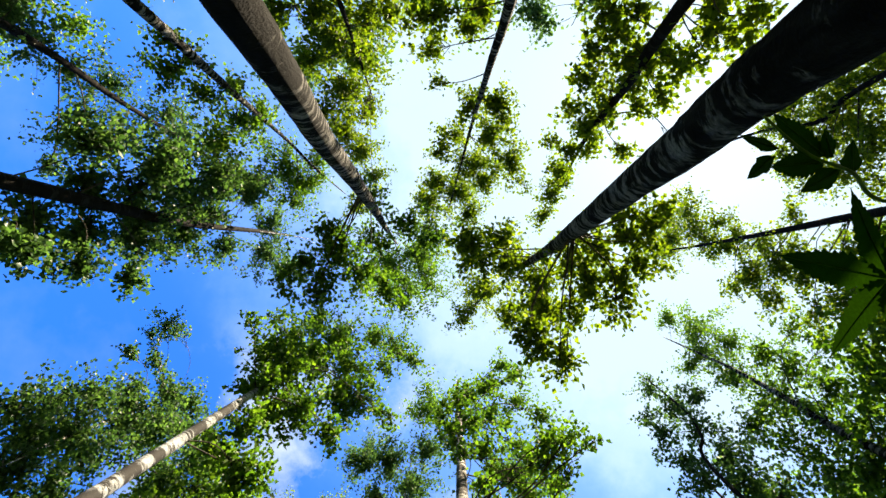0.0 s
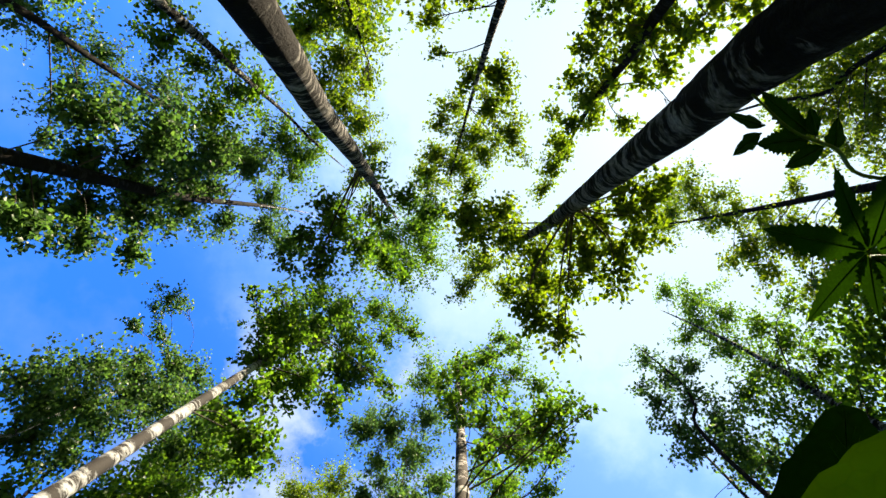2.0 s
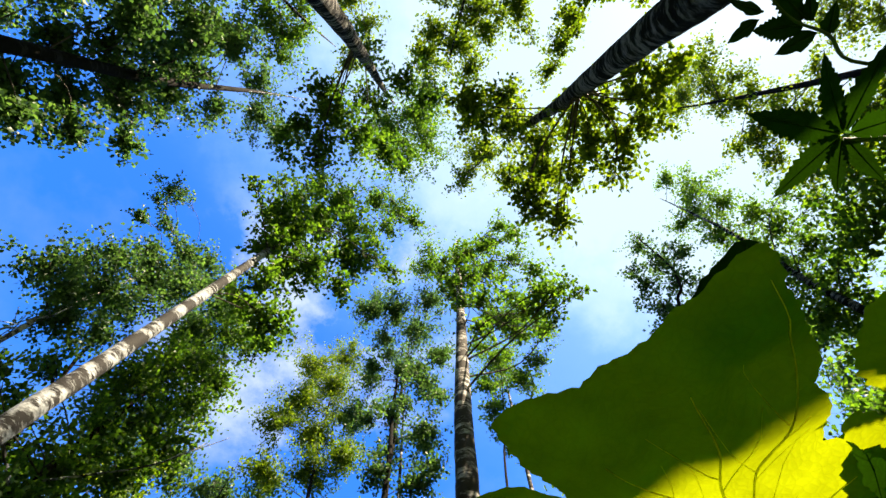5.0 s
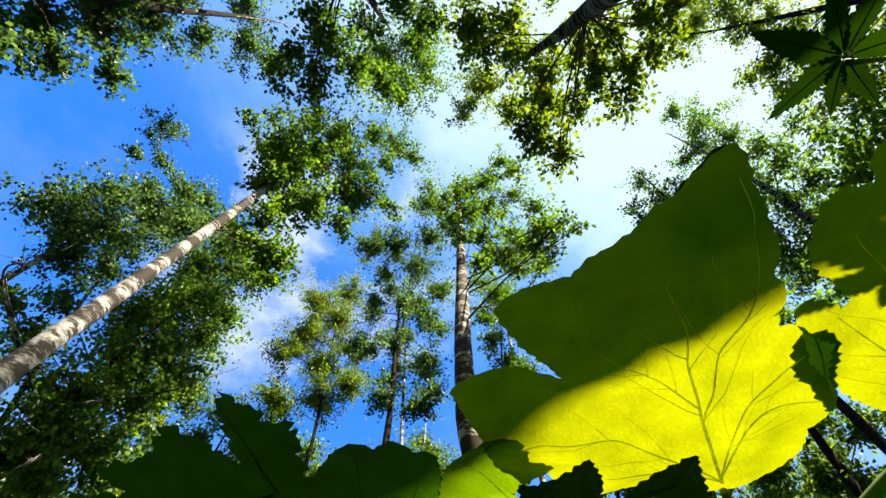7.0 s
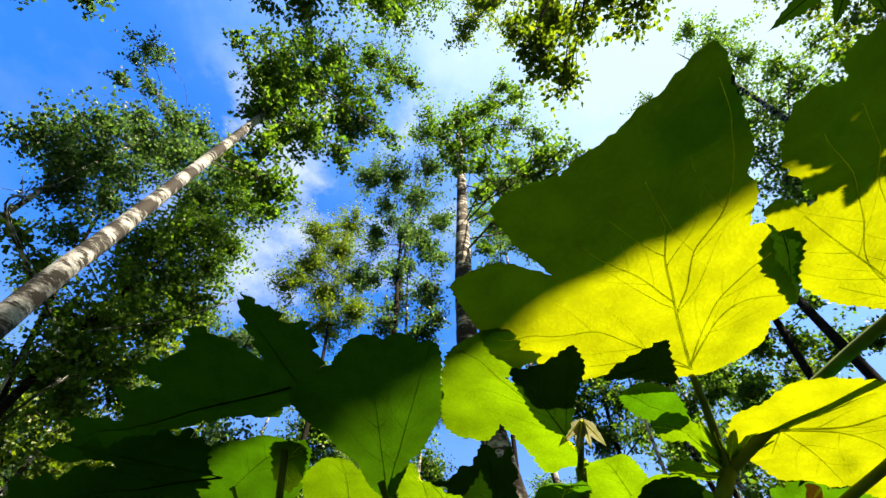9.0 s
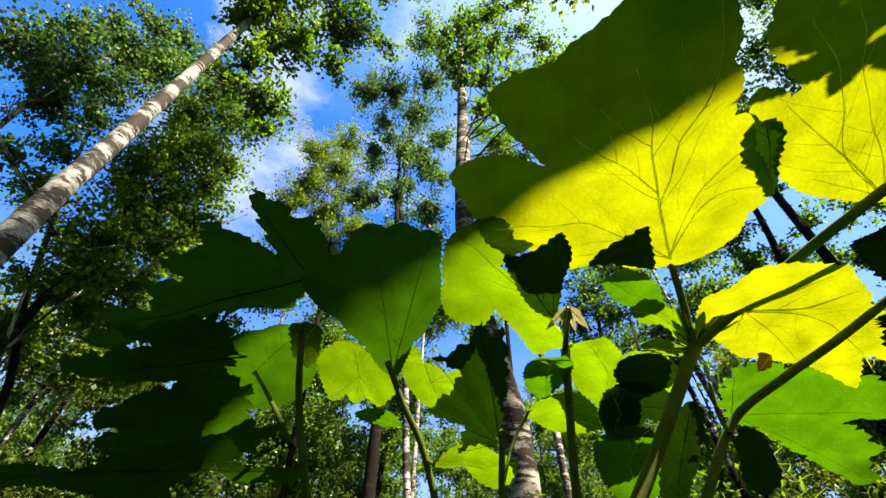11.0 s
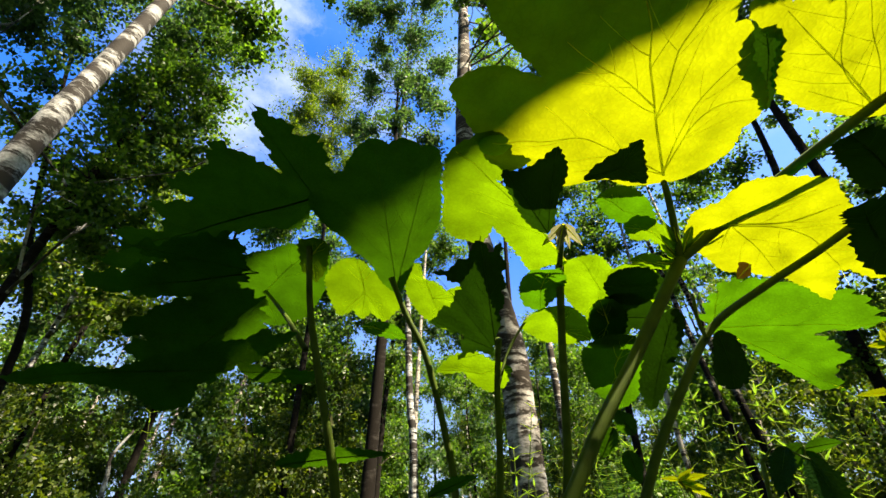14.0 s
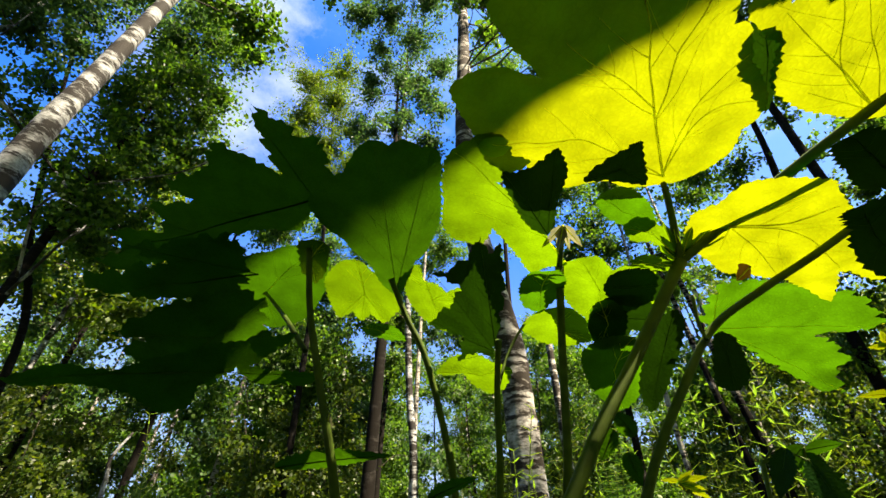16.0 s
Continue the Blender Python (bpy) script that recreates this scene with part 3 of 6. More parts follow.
tree('birch_tree', [(-2.78, 1.9, -0.05), (-2.86, 1.82, 2.7), (-2.865, 1.825, 3.82), (-2.85, 1.82, 5.28), (-2.78, 1.77, 6.57), (-2.54, 1.59, 13.0)], 0.205, birch_white, leaf, 1.0, 'white birch with black lenticel bands',
     [(-3.13, 1.37, 8.44, 0.45), (-3.08, 1.26, 9.77, 0.47), (-3.01, 1.18, 11.15, 0.47), (-2.72, 1.75, 12.24, 0.6), (-2.75, 1.94, 10.29, 0.62),
      (-2.88, 1.9, 8.62, 0.51), (-2.11, 2.17, 10.78, 0.59), (-2.17, 2.08, 14.39, 0.53), (-1.22, 2.29, 13.65, 0.5), (-0.65, 2.39, 12.48, 0.27),
      (-1.47, 2.4, 11.87, 0.29), (-1.97, 2.34, 9.09, 0.49), (-2.21, 2.25, 7.82, 0.41), (-1.5, 2.49, 8.91, 0.37), (-0.9, 2.52, 8.35, 0.2),
      (-1.68, 2.51, 7.54, 0.26), (-2.68, 2.19, 7.62, 0.4), (-2.7, 2.18, 6.85, 0.32), (-2.97, 1.71, 7.45, 0.26), (-3.02, 0.79, 7.71, 0.18),
      (-2.99, 0.79, 8.59, 0.18), (-2.39, 2.29, 5.87, 0.3), (-2.14, 2.43, 5.91, 0.23), (-2.81, 2.14, 6.16, 0.28),
      (-2.55, 1.59, 7.25, 0.20), (-2.45, 1.51, 7.95, 0.27), (-2.34, 1.46, 8.85, 0.32), (-2.23, 1.40, 10.15, 0.36), (-2.75, 1.33, 8.25, 0.30)], taper=1.0)
tree('birch_tree', [(-6.24, 3.09, -0.05), (-6.4, 2.83, 6.15), (-6.43, 2.76, 6.89), (-6.42, 2.79, 7.56), (-6.37, 2.9, 12.0)], 0.12, birch_pale, leaf_cool, 0.9, 'dark dense birch behind the white trunk',
     [(-6.63, 1.99, 7.55, 0.42), (-6.59, 2.19, 8.21, 0.46), (-6.56, 2.32, 9.03, 0.51), (-6.48, 2.59, 9.99, 0.5), (-6.37, 2.86, 10.98, 0.55),
      (-6.18, 3.31, 11.59, 0.5), (-6.59, 2.06, 10.87, 0.24), (-6.64, 1.65, 10.0, 0.22), (-6.62, 1.19, 11.28, 0.33), (-6.64, 1.39, 10.71, 0.18),
      (-6.62, 1.39, 11.75, 0.2), (-6.52, 2.49, 7.73, 0.54), (-6.42, 2.76, 8.5, 0.6), (-6.33, 3.0, 9.49, 0.61), (-6.13, 3.37, 10.22, 0.59),
      (-5.96, 3.64, 10.99, 0.47), (-5.42, 4.22, 10.53, 0.53), (-5.47, 4.16, 9.61, 0.54), (-6.37, 2.93, 7.33, 0.51), (-6.1, 3.4, 7.62, 0.42)])
tree('aspen_tree', [(-1.1, 6.36, -0.05), (-1.1, 6.4, 7.13), (-1.23, 6.37, 9.77), (-1.25, 6.35, 12.07), (-1.25, 6.34, 13.0)], 0.19, dark_shaded_bark, leaf_cool, 0.9, 'slender aspen with a dark forked trunk',
     [(-2.33, 5.58, 13.78, 0.56), (-1.57, 5.39, 13.79, 0.65), (-0.85, 6.22, 13.79, 0.66), (-1.92, 6.13, 13.2, 0.46), (-0.45, 5.2, 13.77, 0.55),
      (-1.07, 6.38, 11.46, 0.57), (-2.01, 6.11, 11.33, 0.32), (-0.56, 6.41, 10.89, 0.55), (-1.21, 6.37, 9.52, 0.42), (-0.35, 6.37, 8.85, 0.4),
      (-1.83, 6.23, 9.12, 0.34), (-1.27, 6.38, 7.75, 0.42), (-0.55, 6.42, 7.45, 0.4), (-0.09, 6.35, 12.04, 0.42), (-2.68, 5.38, 13.8, 0.37),
      (-0.21, 6.37, 7.72, 0.3)])
tree('birch_tree', [(-3.35, 9.98, -0.05), (-3.72, 9.81, 8.87), (-3.93, 9.73, 11.54), (-4.23, 9.6, 14.48), (-4.44, 9.51, 18.0)], 0.17, dark_shaded_bark, leaf_warm, 1.2, 'distant birch with pale yellow-green leaves',
     [(-5.37, 9.07, 16.6, 0.83), (-4.26, 9.58, 17.98, 0.77), (-4.26, 9.59, 15.64, 0.92), (-5.21, 9.22, 14.31, 0.85), (-5.57, 8.99, 12.96, 0.68),
      (-4.31, 9.59, 13.1, 0.8), (-3.3, 9.79, 14.01, 0.63), (-3.17, 9.85, 12.21, 0.76), (-4.1, 9.69, 11.5, 0.72), (-5.23, 9.13, 10.89, 0.51)])
tree('aspen_tree', [(0.93, 6.96, -0.05), (1.25, 6.88, 7.59), (1.43, 6.84, 9.43), (1.59, 6.59, 11.14), (1.64, 6.53, 12.0)], 0.11, dark_shaded_bark, leaf, 0.9, 'young aspen behind the grey birch',
     [(1.83, 5.39, 12.77, 0.61), (2.5, 5.03, 12.78, 0.52), (3.07, 5.78, 12.75, 0.44), (1.73, 6.86, 12.94, 0.64), (2.23, 6.87, 11.56, 0.58),
      (1.32, 7.05, 10.7, 0.47), (1.66, 7.14, 9.81, 0.44), (2.72, 6.22, 11.75, 0.41), (2.04, 7.06, 9.47, 0.43)])
dead_tree = \
tree('birch_tree', [(-5.07, 4.06, -0.05), (-5.06, 4.07, 4.62), (-5.05, 4.08, 5.44), (-5.01, 4.13, 6.6), (-4.94, 4.22, 10.0)], 0.14, dark_shaded_bark, leaf, 0.85, 'bushy birch with dense green leaves',
     [(-5.18, 3.91, 6.96, 0.58), (-4.99, 4.15, 7.74, 0.58), (-4.81, 4.38, 8.6, 0.57), (-4.74, 4.45, 9.81, 0.64), (-4.21, 4.86, 10.02, 0.41),
      (-4.72, 4.47, 6.76, 0.58), (-4.97, 4.2, 6.1, 0.53), (-4.43, 4.71, 7.43, 0.51), (-4.46, 4.7, 8.22, 0.42), (-5.03, 4.13, 5.38, 0.47),
      (-4.56, 4.6, 5.68, 0.46), (-4.34, 4.81, 6.44, 0.46), (-5.16, 3.96, 4.78, 0.43), (-4.85, 4.33, 4.77, 0.44), (-4.49, 4.63, 4.96, 0.41),
      (-5.02, 4.12, 4.32, 0.4), (-4.69, 4.43, 4.19, 0.4), (-4.32, 4.75, 4.45, 0.38), (-5.51, 3.2, 5.53, 0.27), (-5.62, 2.75, 5.51, 0.26),
      (-5.58, 2.98, 6.08, 0.29)])
bare_limb(dead_tree, [(-5.05, 4.08, 4.76), (-5.12, 2.27, 5.06), (-4.76, 2.09, 5.22), (-4.58, 2.01, 5.60)], 0.020)
bare_limb(dead_tree, [(-5.05, 4.08, 4.73), (-5.08, 2.36, 5.03), (-4.77, 2.08, 4.96), (-4.63, 1.88, 5.12)], 0.014)
bare_limb(dead_tree, [(-5.05, 4.08, 5.03), (-3.92, 4.14, 5.33), (-3.32, 4.00, 5.45), (-2.96, 4.03, 5.74)], 0.018)
bare_limb(dead_tree, [(-5.05, 4.08, 3.42), (-4.49, 3.35, 3.72), (-4.16, 3.11, 3.69), (-3.97, 3.03, 3.75)], 0.020)
bare_limb(dead_tree, [(-5.05, 4.08, 3.19), (-4.20, 3.55, 3.49), (-3.93, 3.41, 3.52), (-3.73, 3.33, 3.58)], 0.018)
tree('birch_tree', [(-5.79, 5.51, -0.05), (-5.92, 5.38, 3.14), (-6.4, 4.8, 5.12), (-7.03, 3.83, 8.92), (-7.25, 3.6, 12.0)], 0.12, dark_shaded_bark, leaf, 0.75, 'birch with a dense sunlit crown',
     [(-7.49, 3.09, 8.93, 0.52), (-7.15, 3.66, 9.57, 0.57), (-7.06, 3.83, 11.16, 0.65), (-6.18, 4.94, 12.57, 0.91), (-5.01, 5.19, 11.42, 0.58),
      (-5.97, 4.83, 10.17, 0.79), (-5.85, 4.7, 8.49, 0.69), (-6.09, 4.71, 7.53, 0.54), (-5.39, 5.16, 9.25, 0.5), (-6.32, 4.76, 6.13, 0.48),
      (-6.88, 4.19, 6.63, 0.38), (-5.7, 5.04, 6.76, 0.52), (-5.15, 5.1, 7.69, 0.45), (-6.44, 4.77, 5.22, 0.35), (-5.9, 5.18, 5.21, 0.46),
      (-6.22, 5.02, 4.3, 0.33), (-6.33, 4.93, 4.45, 0.25)])
tree('birch_tree', [(2.41, 4.95, -0.05), (2.43, 4.93, 1.6), (2.46, 4.92, 2.6), (2.7, 4.9, 6.5)], 0.07, birch_pale, leaf, 1.0, 'thin pale birch sapling in the undergrowth',
     [(2.75, 4.95, 6.3, 0.66)])
tree('birch_tree', [(-0.55, 7.99, -0.05), (-0.65, 7.97, 2.48), (-0.82, 7.96, 4.43), (-1.31, 7.91, 14.0)], 0.15, birch_white, leaf, 1.0, 'slim white birch stem',
     [(-0.38, 4.09, 14.78, 0.65)])
tree('aspen_tree', [(5.12, 7.4, -0.05), (5.04, 7.45, 1.97), (4.93, 7.53, 3.59), (4.55, 7.78, 13.0)], 0.14, birch_dark, leaf, 1.0, 'leaning dark aspen stem',
     [(6.63, 4.49, 9.72, 0.49), (6.67, 4.59, 8.06, 0.54)])
tree('aspen_tree', [(4.57, 7.17, -0.05), (4.5, 7.21, 2.0), (4.42, 7.26, 3.59), (4.15, 7.43, 12.0)], 0.12, birch_dark, leaf, 1.0, 'leaning dark aspen stem',
     [(5.85, 5.57, 8.41, 0.49), (5.41, 6.3, 7.42, 0.48)])
tree('aspen_tree', [(3.25, 8.5, -0.05), (3.52, 8.28, 6.4), (3.93, 8.1, 9.75), (4.09, 8.02, 12.0)], 0.14, dark_shaded_bark, leaf, 1.1, 'aspen behind the broad leaves',
     [(3.55, 8.24, 7.79, 0.57), (4.35, 7.95, 8.48, 0.58), (3.22, 8.29, 9.07, 0.54), (4.75, 7.69, 7.26, 0.46), (5.62, 6.95, 7.61, 0.51),
      (5.38, 6.97, 6.28, 0.47), (3.01, 8.4, 7.01, 0.55), (3.89, 8.15, 6.97, 0.54), (4.65, 7.78, 7.71, 0.41), (2.37, 8.4, 8.35, 0.52),
      (4.74, 7.57, 6.16, 0.49), (3.23, 8.38, 6.16, 0.52)])
tree('birch_tree', [(5.55, 5.77, -0.05), (5.74, 5.58, 4.5), (6.05, 5.23, 7.52), (6.4, 4.86, 13.0)], 0.17, dark_shaded_bark, leaf, 1.1, 'birch with dark leaning trunk',
     [(5.53, 5.64, 6.85, 0.38), (5.84, 5.98, 6.42, 0.43), (6.27, 5.63, 6.19, 0.41), (6.37, 4.93, 6.45, 0.24), (5.97, 5.74, 8.03, 0.36),
      (6.53, 5.33, 5.74, 0.38), (6.5, 5.11, 7.7, 0.22), (5.91, 5.49, 3.72, 0.41), (6.27, 5.3, 4.28, 0.34), (5.59, 5.75, 3.15, 0.4),
      (5.1, 5.98, 5.44, 0.4), (5.85, 6.0, 5.31, 0.4), (6.21, 5.7, 5.06, 0.38), (6.52, 4.72, 5.36, 0.26)])
tree('birch_tree', [(-0.95, 10.96, -0.05), (-0.84, 10.97, 5.45), (-0.69, 10.98, 9.84), (-0.62, 10.98, 13.0)], 0.15, birch_pale, leaf, 1.0, 'slim birch deep in the wood',
     [(-1.02, 11.58, 10.36, 0.79), (-0.04, 11.64, 9.88, 0.78), (-1.61, 11.51, 7.16, 0.68), (-0.59, 11.64, 7.62, 0.7), (-2.43, 10.56, 6.63, 0.63),
      (1.18, 10.81, 8.51, 0.7), (-1.58, 10.85, 5.41, 0.6), (0.4, 10.95, 6.09, 0.63)])

# ---- the deeper wood: five kinds of tree, repeated all round ----
def wood_tree(name, h, girth, bark, leaves, label, low):
    lean = rng.uniform(-0.03, 0.03, 2) * h
    line = [(0, 0, -0.05), (lean[0] * 0.3, lean[1] * 0.2, h * 0.35), (lean[0], lean[1], h * 0.7), (lean[0] * 1.2, lean[1], h)]
    cl = []
    for i in range(22):
        z = rng.uniform(low * h, h)
        w = (0.6 + 1.5 * (1 - abs(z / h - 0.6) * 1.4)) * rng.uniform(0.4, 1.1)
        a = rng.uniform(0, 2 * math.pi)
        cl.append((lean[0] + w * math.cos(a), lean[1] + w * math.sin(a), z, rng.uniform(0.45, 0.85)))
    return tree(name, line, girth, bark, leaves, 0.6, label, cl, "deeper wood", 1.6, False)


kinds = [wood_tree("birch_tree", 13, 0.2, birch_pale, leaf, "woodland birch with a pale slender trunk", 0.3),
         wood_tree("birch_tree", 11, 0.16, birch_white, leaf_warm, "young woodland birch with white bark", 0.25),
         wood_tree("aspen_tree", 14, 0.2, dark_shaded_bark, leaf_cool, "tall woodland aspen with dark bark", 0.25),
         wood_tree("aspen_tree", 9, 0.12, dark_shaded_bark, leaf, "low bushy woodland aspen with dense leaves", 0.12),
         wood_tree("birch_tree", 12, 0.18, birch_grey, leaf, "woodland birch with grey papery bark", 0.2)]
spots = []
tries = 0
while len(spots) < 183 and tries < 9000:
    tries += 1
    # trees past the front ones stand out of view, thickened to screen off sky
    front = len(spots) < 118
    az = rng.uniform(-58, 58) if front else rng.uniform(60, 300)
    d = 11 + 34 * rng.uniform(0, 1) ** 0.9 if front else rng.uniform(10 if 155 < az < 205 else 14, 28)
    p = (d * math.sin(radians(az)), d * math.cos(radians(az)))
    if all((p[0] - q[0]) ** 2 + (p[1] - q[1]) ** 2 > 1.6 ** 2 for q in spots):
        spots.append(p)
# trees close behind and beside the camera, out of view, added to hold back skylight
for az, d in ((66, 9.5), (76, 8.5), (88, 9.0), (98, 9.5), (150, 8.5), (161, 7.5), (172, 8.5), (184, 7.5), (196, 8.5), (208, 8.0), (221, 9.0), (236, 12.5), (252, 13.5), (266, 14.0), (281, 14.0), (294, 14.0)):
    spots.append((d * math.sin(radians(az)), d * math.cos(radians(az))))
for i, p in enumerate(spots):
    m = pose(p[0], p[1], -0.05, 0, 0, float(rng.uniform(0, 360)))
    if i < len(kinds):
        kinds[i].matrix_basis = m
    else:
        copy_thing(kinds[3 if len(spots) - i <= 4 or 12 < len(spots) - i <= 16 else i % len(kinds)], m)

# ---- ground ----
def ground_material():
    m, nt, o = shader("woodland_floor")
    tc = nt.nodes.new("ShaderNodeTexCoord")
    n = node(nt, "ShaderNodeTexNoise", Scale=1.3, Detail=10.0, Roughness=0.65)
    nt.links.new(tc.outputs["Object"], n.inputs["Vector"])
    r = ramp(nt, [(0.3, (0.03, 0.045, 0.015)), (0.5, (0.05, 0.08, 0.02)), (0.7, (0.09, 0.07, 0.04))])
    nt.links.new(n.outputs["Fac"], r.inputs["Fac"])
    p = node(nt, "ShaderNodeBsdfPrincipled", Roughness=0.95)
    nt.links.new(r.outputs["Color"], p.inputs["Base Color"])
    b = node(nt, "ShaderNodeBump", Strength=0.8, Distance=0.05)
    nt.links.new(n.outputs["Fac"], b.inputs["Height"])
    nt.links.new(b.outputs[0], p.inputs["Normal"])
    nt.links.new(p.outputs[0], o.inputs["Surface"])
    return m


gv, gf = [], []
axis = [-2500, -600, -150, -60] + [-40 + 2.0 * k for k in range(41)] + [60, 150, 600, 2500]
for y in axis:
    for x in axis:
        gv.append((x, y, 0.06 * noise.noise((x * 0.3, y * 0.3, 0)) if max(abs(x), abs(y)) < 45 else 0.0))
for j in range(len(axis) - 1):
    for i in range(len(axis) - 1):
        k = j * len(axis) + i
        gf.append((k, k + 1, k + 1 + len(axis), k + len(axis)))
tagged(mesh_object("ground", gv, gf, ground_material(), kind="structure"), "mossy green woodland floor under the trees", "ground")
from mathutils.geometry import delaunay_2d_cdt


# ---- the plants round the camera ----
def broad_leaf_material(name, face, thin, vein, pass_through=0.6):
    """Large herb leaf: green face, strongly translucent blade, blotches and a fine net of veins."""
    m, nt, o = shader(name)
    tc = nt.nodes.new("ShaderNodeTexCoord")
    n = node(nt, "ShaderNodeTexNoise", Scale=28.0, Detail=6.0, Roughness=0.6)
    v = node(nt, "ShaderNodeTexVoronoi", Scale=170.0)
    v.feature = "DISTANCE_TO_EDGE"
    nt.links.new(tc.outputs["Object"], n.inputs["Vector"])
    nt.links.new(tc.outputs["Object"], v.inputs["Vector"])
    tone = ramp(nt, [(0.3, (0.72, 0.72, 0.72)), (0.7, (1.1, 1.1, 1.1))])
    nt.links.new(n.outputs["Fac"], tone.inputs["Fac"])
    net = ramp(nt, [(0.0, (vein, vein, vein)), (0.12, (1, 1, 1))])
    nt.links.new(v.outputs["Distance"], net.inputs["Fac"])
    def tint(colour):
        a = nt.nodes.new("ShaderNodeMixRGB")
        a.blend_type, a.inputs["Fac"].default_value = "MULTIPLY", 1.0
        a.inputs["Color1"].default_value = (*colour, 1)
        nt.links.new(tone.outputs["Color"], a.inputs["Color2"])
        b = nt.nodes.new("ShaderNodeMixRGB")
        b.blend_type, b.inputs["Fac"].default_value = "MULTIPLY", 1.0
        nt.links.new(a.outputs["Color"], b.inputs["Color1"])
        nt.links.new(net.outputs["Color"], b.inputs["Color2"])
        return b
    d, t = node(nt, "ShaderNodeBsdfDiffuse"), node(nt, "ShaderNodeBsdfTranslucent")
    nt.links.new(tint(face).outputs["Color"], d.inputs["Color"])
    nt.links.new(tint(thin).outputs["Color"], t.inputs["Color"])
    mix = node(nt, "ShaderNodeMixShader", Fac=pass_through)
    nt.links.new(d.outputs[0], mix.inputs[1])
    nt.links.new(t.outputs[0], mix.inputs[2])
    g = node(nt, "ShaderNodeBsdfGlossy", Roughness=0.45)
    top = node(nt, "ShaderNodeMixShader", Fac=0.008)
    nt.links.new(mix.outputs[0], top.inputs[1])
    nt.links.new(g.outputs[0], top.inputs[2])
    b = node(nt, "ShaderNodeBump", Strength=0.35, Distance=0.002)
    nt.links.new(v.outputs["Distance"], b.inputs["Height"])
    for s in (d, t, g):
        nt.links.new(b.outputs[0], s.inputs["Normal"])
    nt.links.new(top.outputs[0], o.inputs["Surface"])
    return m


def stalk_material(name, colour):
    m, nt, o = shader(name)
    tc = nt.nodes.new("ShaderNodeTexCoord")
    n = node(nt, "ShaderNodeTexNoise", Scale=60.0, Detail=5.0)
    nt.links.new(tc.outputs["Object"], n.inputs["Vector"])
    r = ramp(nt, [(0.3, tuple(c * 0.7 for c in colour)), (0.7, tuple(c * 1.2 for c in colour))])
    nt.links.new(n.outputs["Fac"], r.inputs["Fac"])
    p = node(nt, "ShaderNodeBsdfPrincipled", Roughness=0.6)
    p.inputs["Specular IOR Level"].default_value = 0.12
    p.inputs["Subsurface Weight"].default_value = 0.15
    p.inputs["Subsurface Radius"].default_value = (0.003, 0.004, 0.001)
    nt.links.new(r.outputs["Color"], p.inputs["Base Color"])
    nt.links.new(p.outputs[0], o.inputs["Surface"])
    return m


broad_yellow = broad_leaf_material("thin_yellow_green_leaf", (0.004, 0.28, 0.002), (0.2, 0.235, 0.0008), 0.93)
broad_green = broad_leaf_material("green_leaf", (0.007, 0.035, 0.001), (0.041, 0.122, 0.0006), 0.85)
# Brighter, yellower copy of the green leaf; sunlight is put into the colour.
sunlit_green = broad_leaf_material("sunlit_green_leaf", (0.014, 0.05, 0.001), (0.11, 0.21, 0.0007), 0.85)
bract_pale = broad_leaf_material("pale_bract", (0.12, 0.126, 0.075), (0.18, 0.186, 0.09), 0.9)
withered = broad_leaf_material("withered_leaf", (0.261, 0.116, 0.029), (0.406, 0.174, 0.0348), 0.8)
# Darker copy of the green leaf: on hogweed its colour stands for shade.
dark_shaded_green = broad_leaf_material("dark_shaded_leaf", (0.006, 0.07, 0.0012), (0.03, 0.088, 0.0008), 0.85)
# The same leaf in half and deep shade, held by the colour itself.
half_shade_green = broad_leaf_material("half_shaded_leaf", (0.008, 0.03, 0.001), (0.026, 0.08, 0.0006), 0.85, 0.5)
deep_shade_green = broad_leaf_material("deep_shade_leaf", (0.006, 0.034, 0.001), (0.013, 0.042, 0.0006), 0.85, 0.25)
vein_green = broad_leaf_material("leaf_vein", (0.12, 0.16, 0.015), (0.95, 0.97, 0.08), 1.0, 0.9)
vein_dark = broad_leaf_material("dark_leaf_vein", (0.016, 0.045, 0.003), (0.05, 0.12, 0.002), 1.0, 0.6)
stalk_green = stalk_material("green_stalk", (0.05, 0.078, 0.01))


def stalk(plant, name, points, r0, r1):
    """A ribbed, slightly swollen stalk of a plant."""
    at = plant.location
    p = glide([np.array(q) - np.array(at) for q in points], 6)
    k = np.linspace(0, 1, len(p))
    v, f = [], []
    radii = r0 + (r1 - r0) * k
    tube(p, radii * (1 + 0.2 * np.exp(-((k - 0.995) / 0.03) ** 2)), 12, v, f)
    v = np.array(v)
    centre = np.repeat(p, 12, axis=0)
    ridge = np.tile(np.where(np.arange(12) % 2 == 0, 1.05, 0.95), len(p))[:, None]
    mesh_object(name, [tuple(q) for q in centre + (v - centre) * ridge], f, stalk_green, plant)


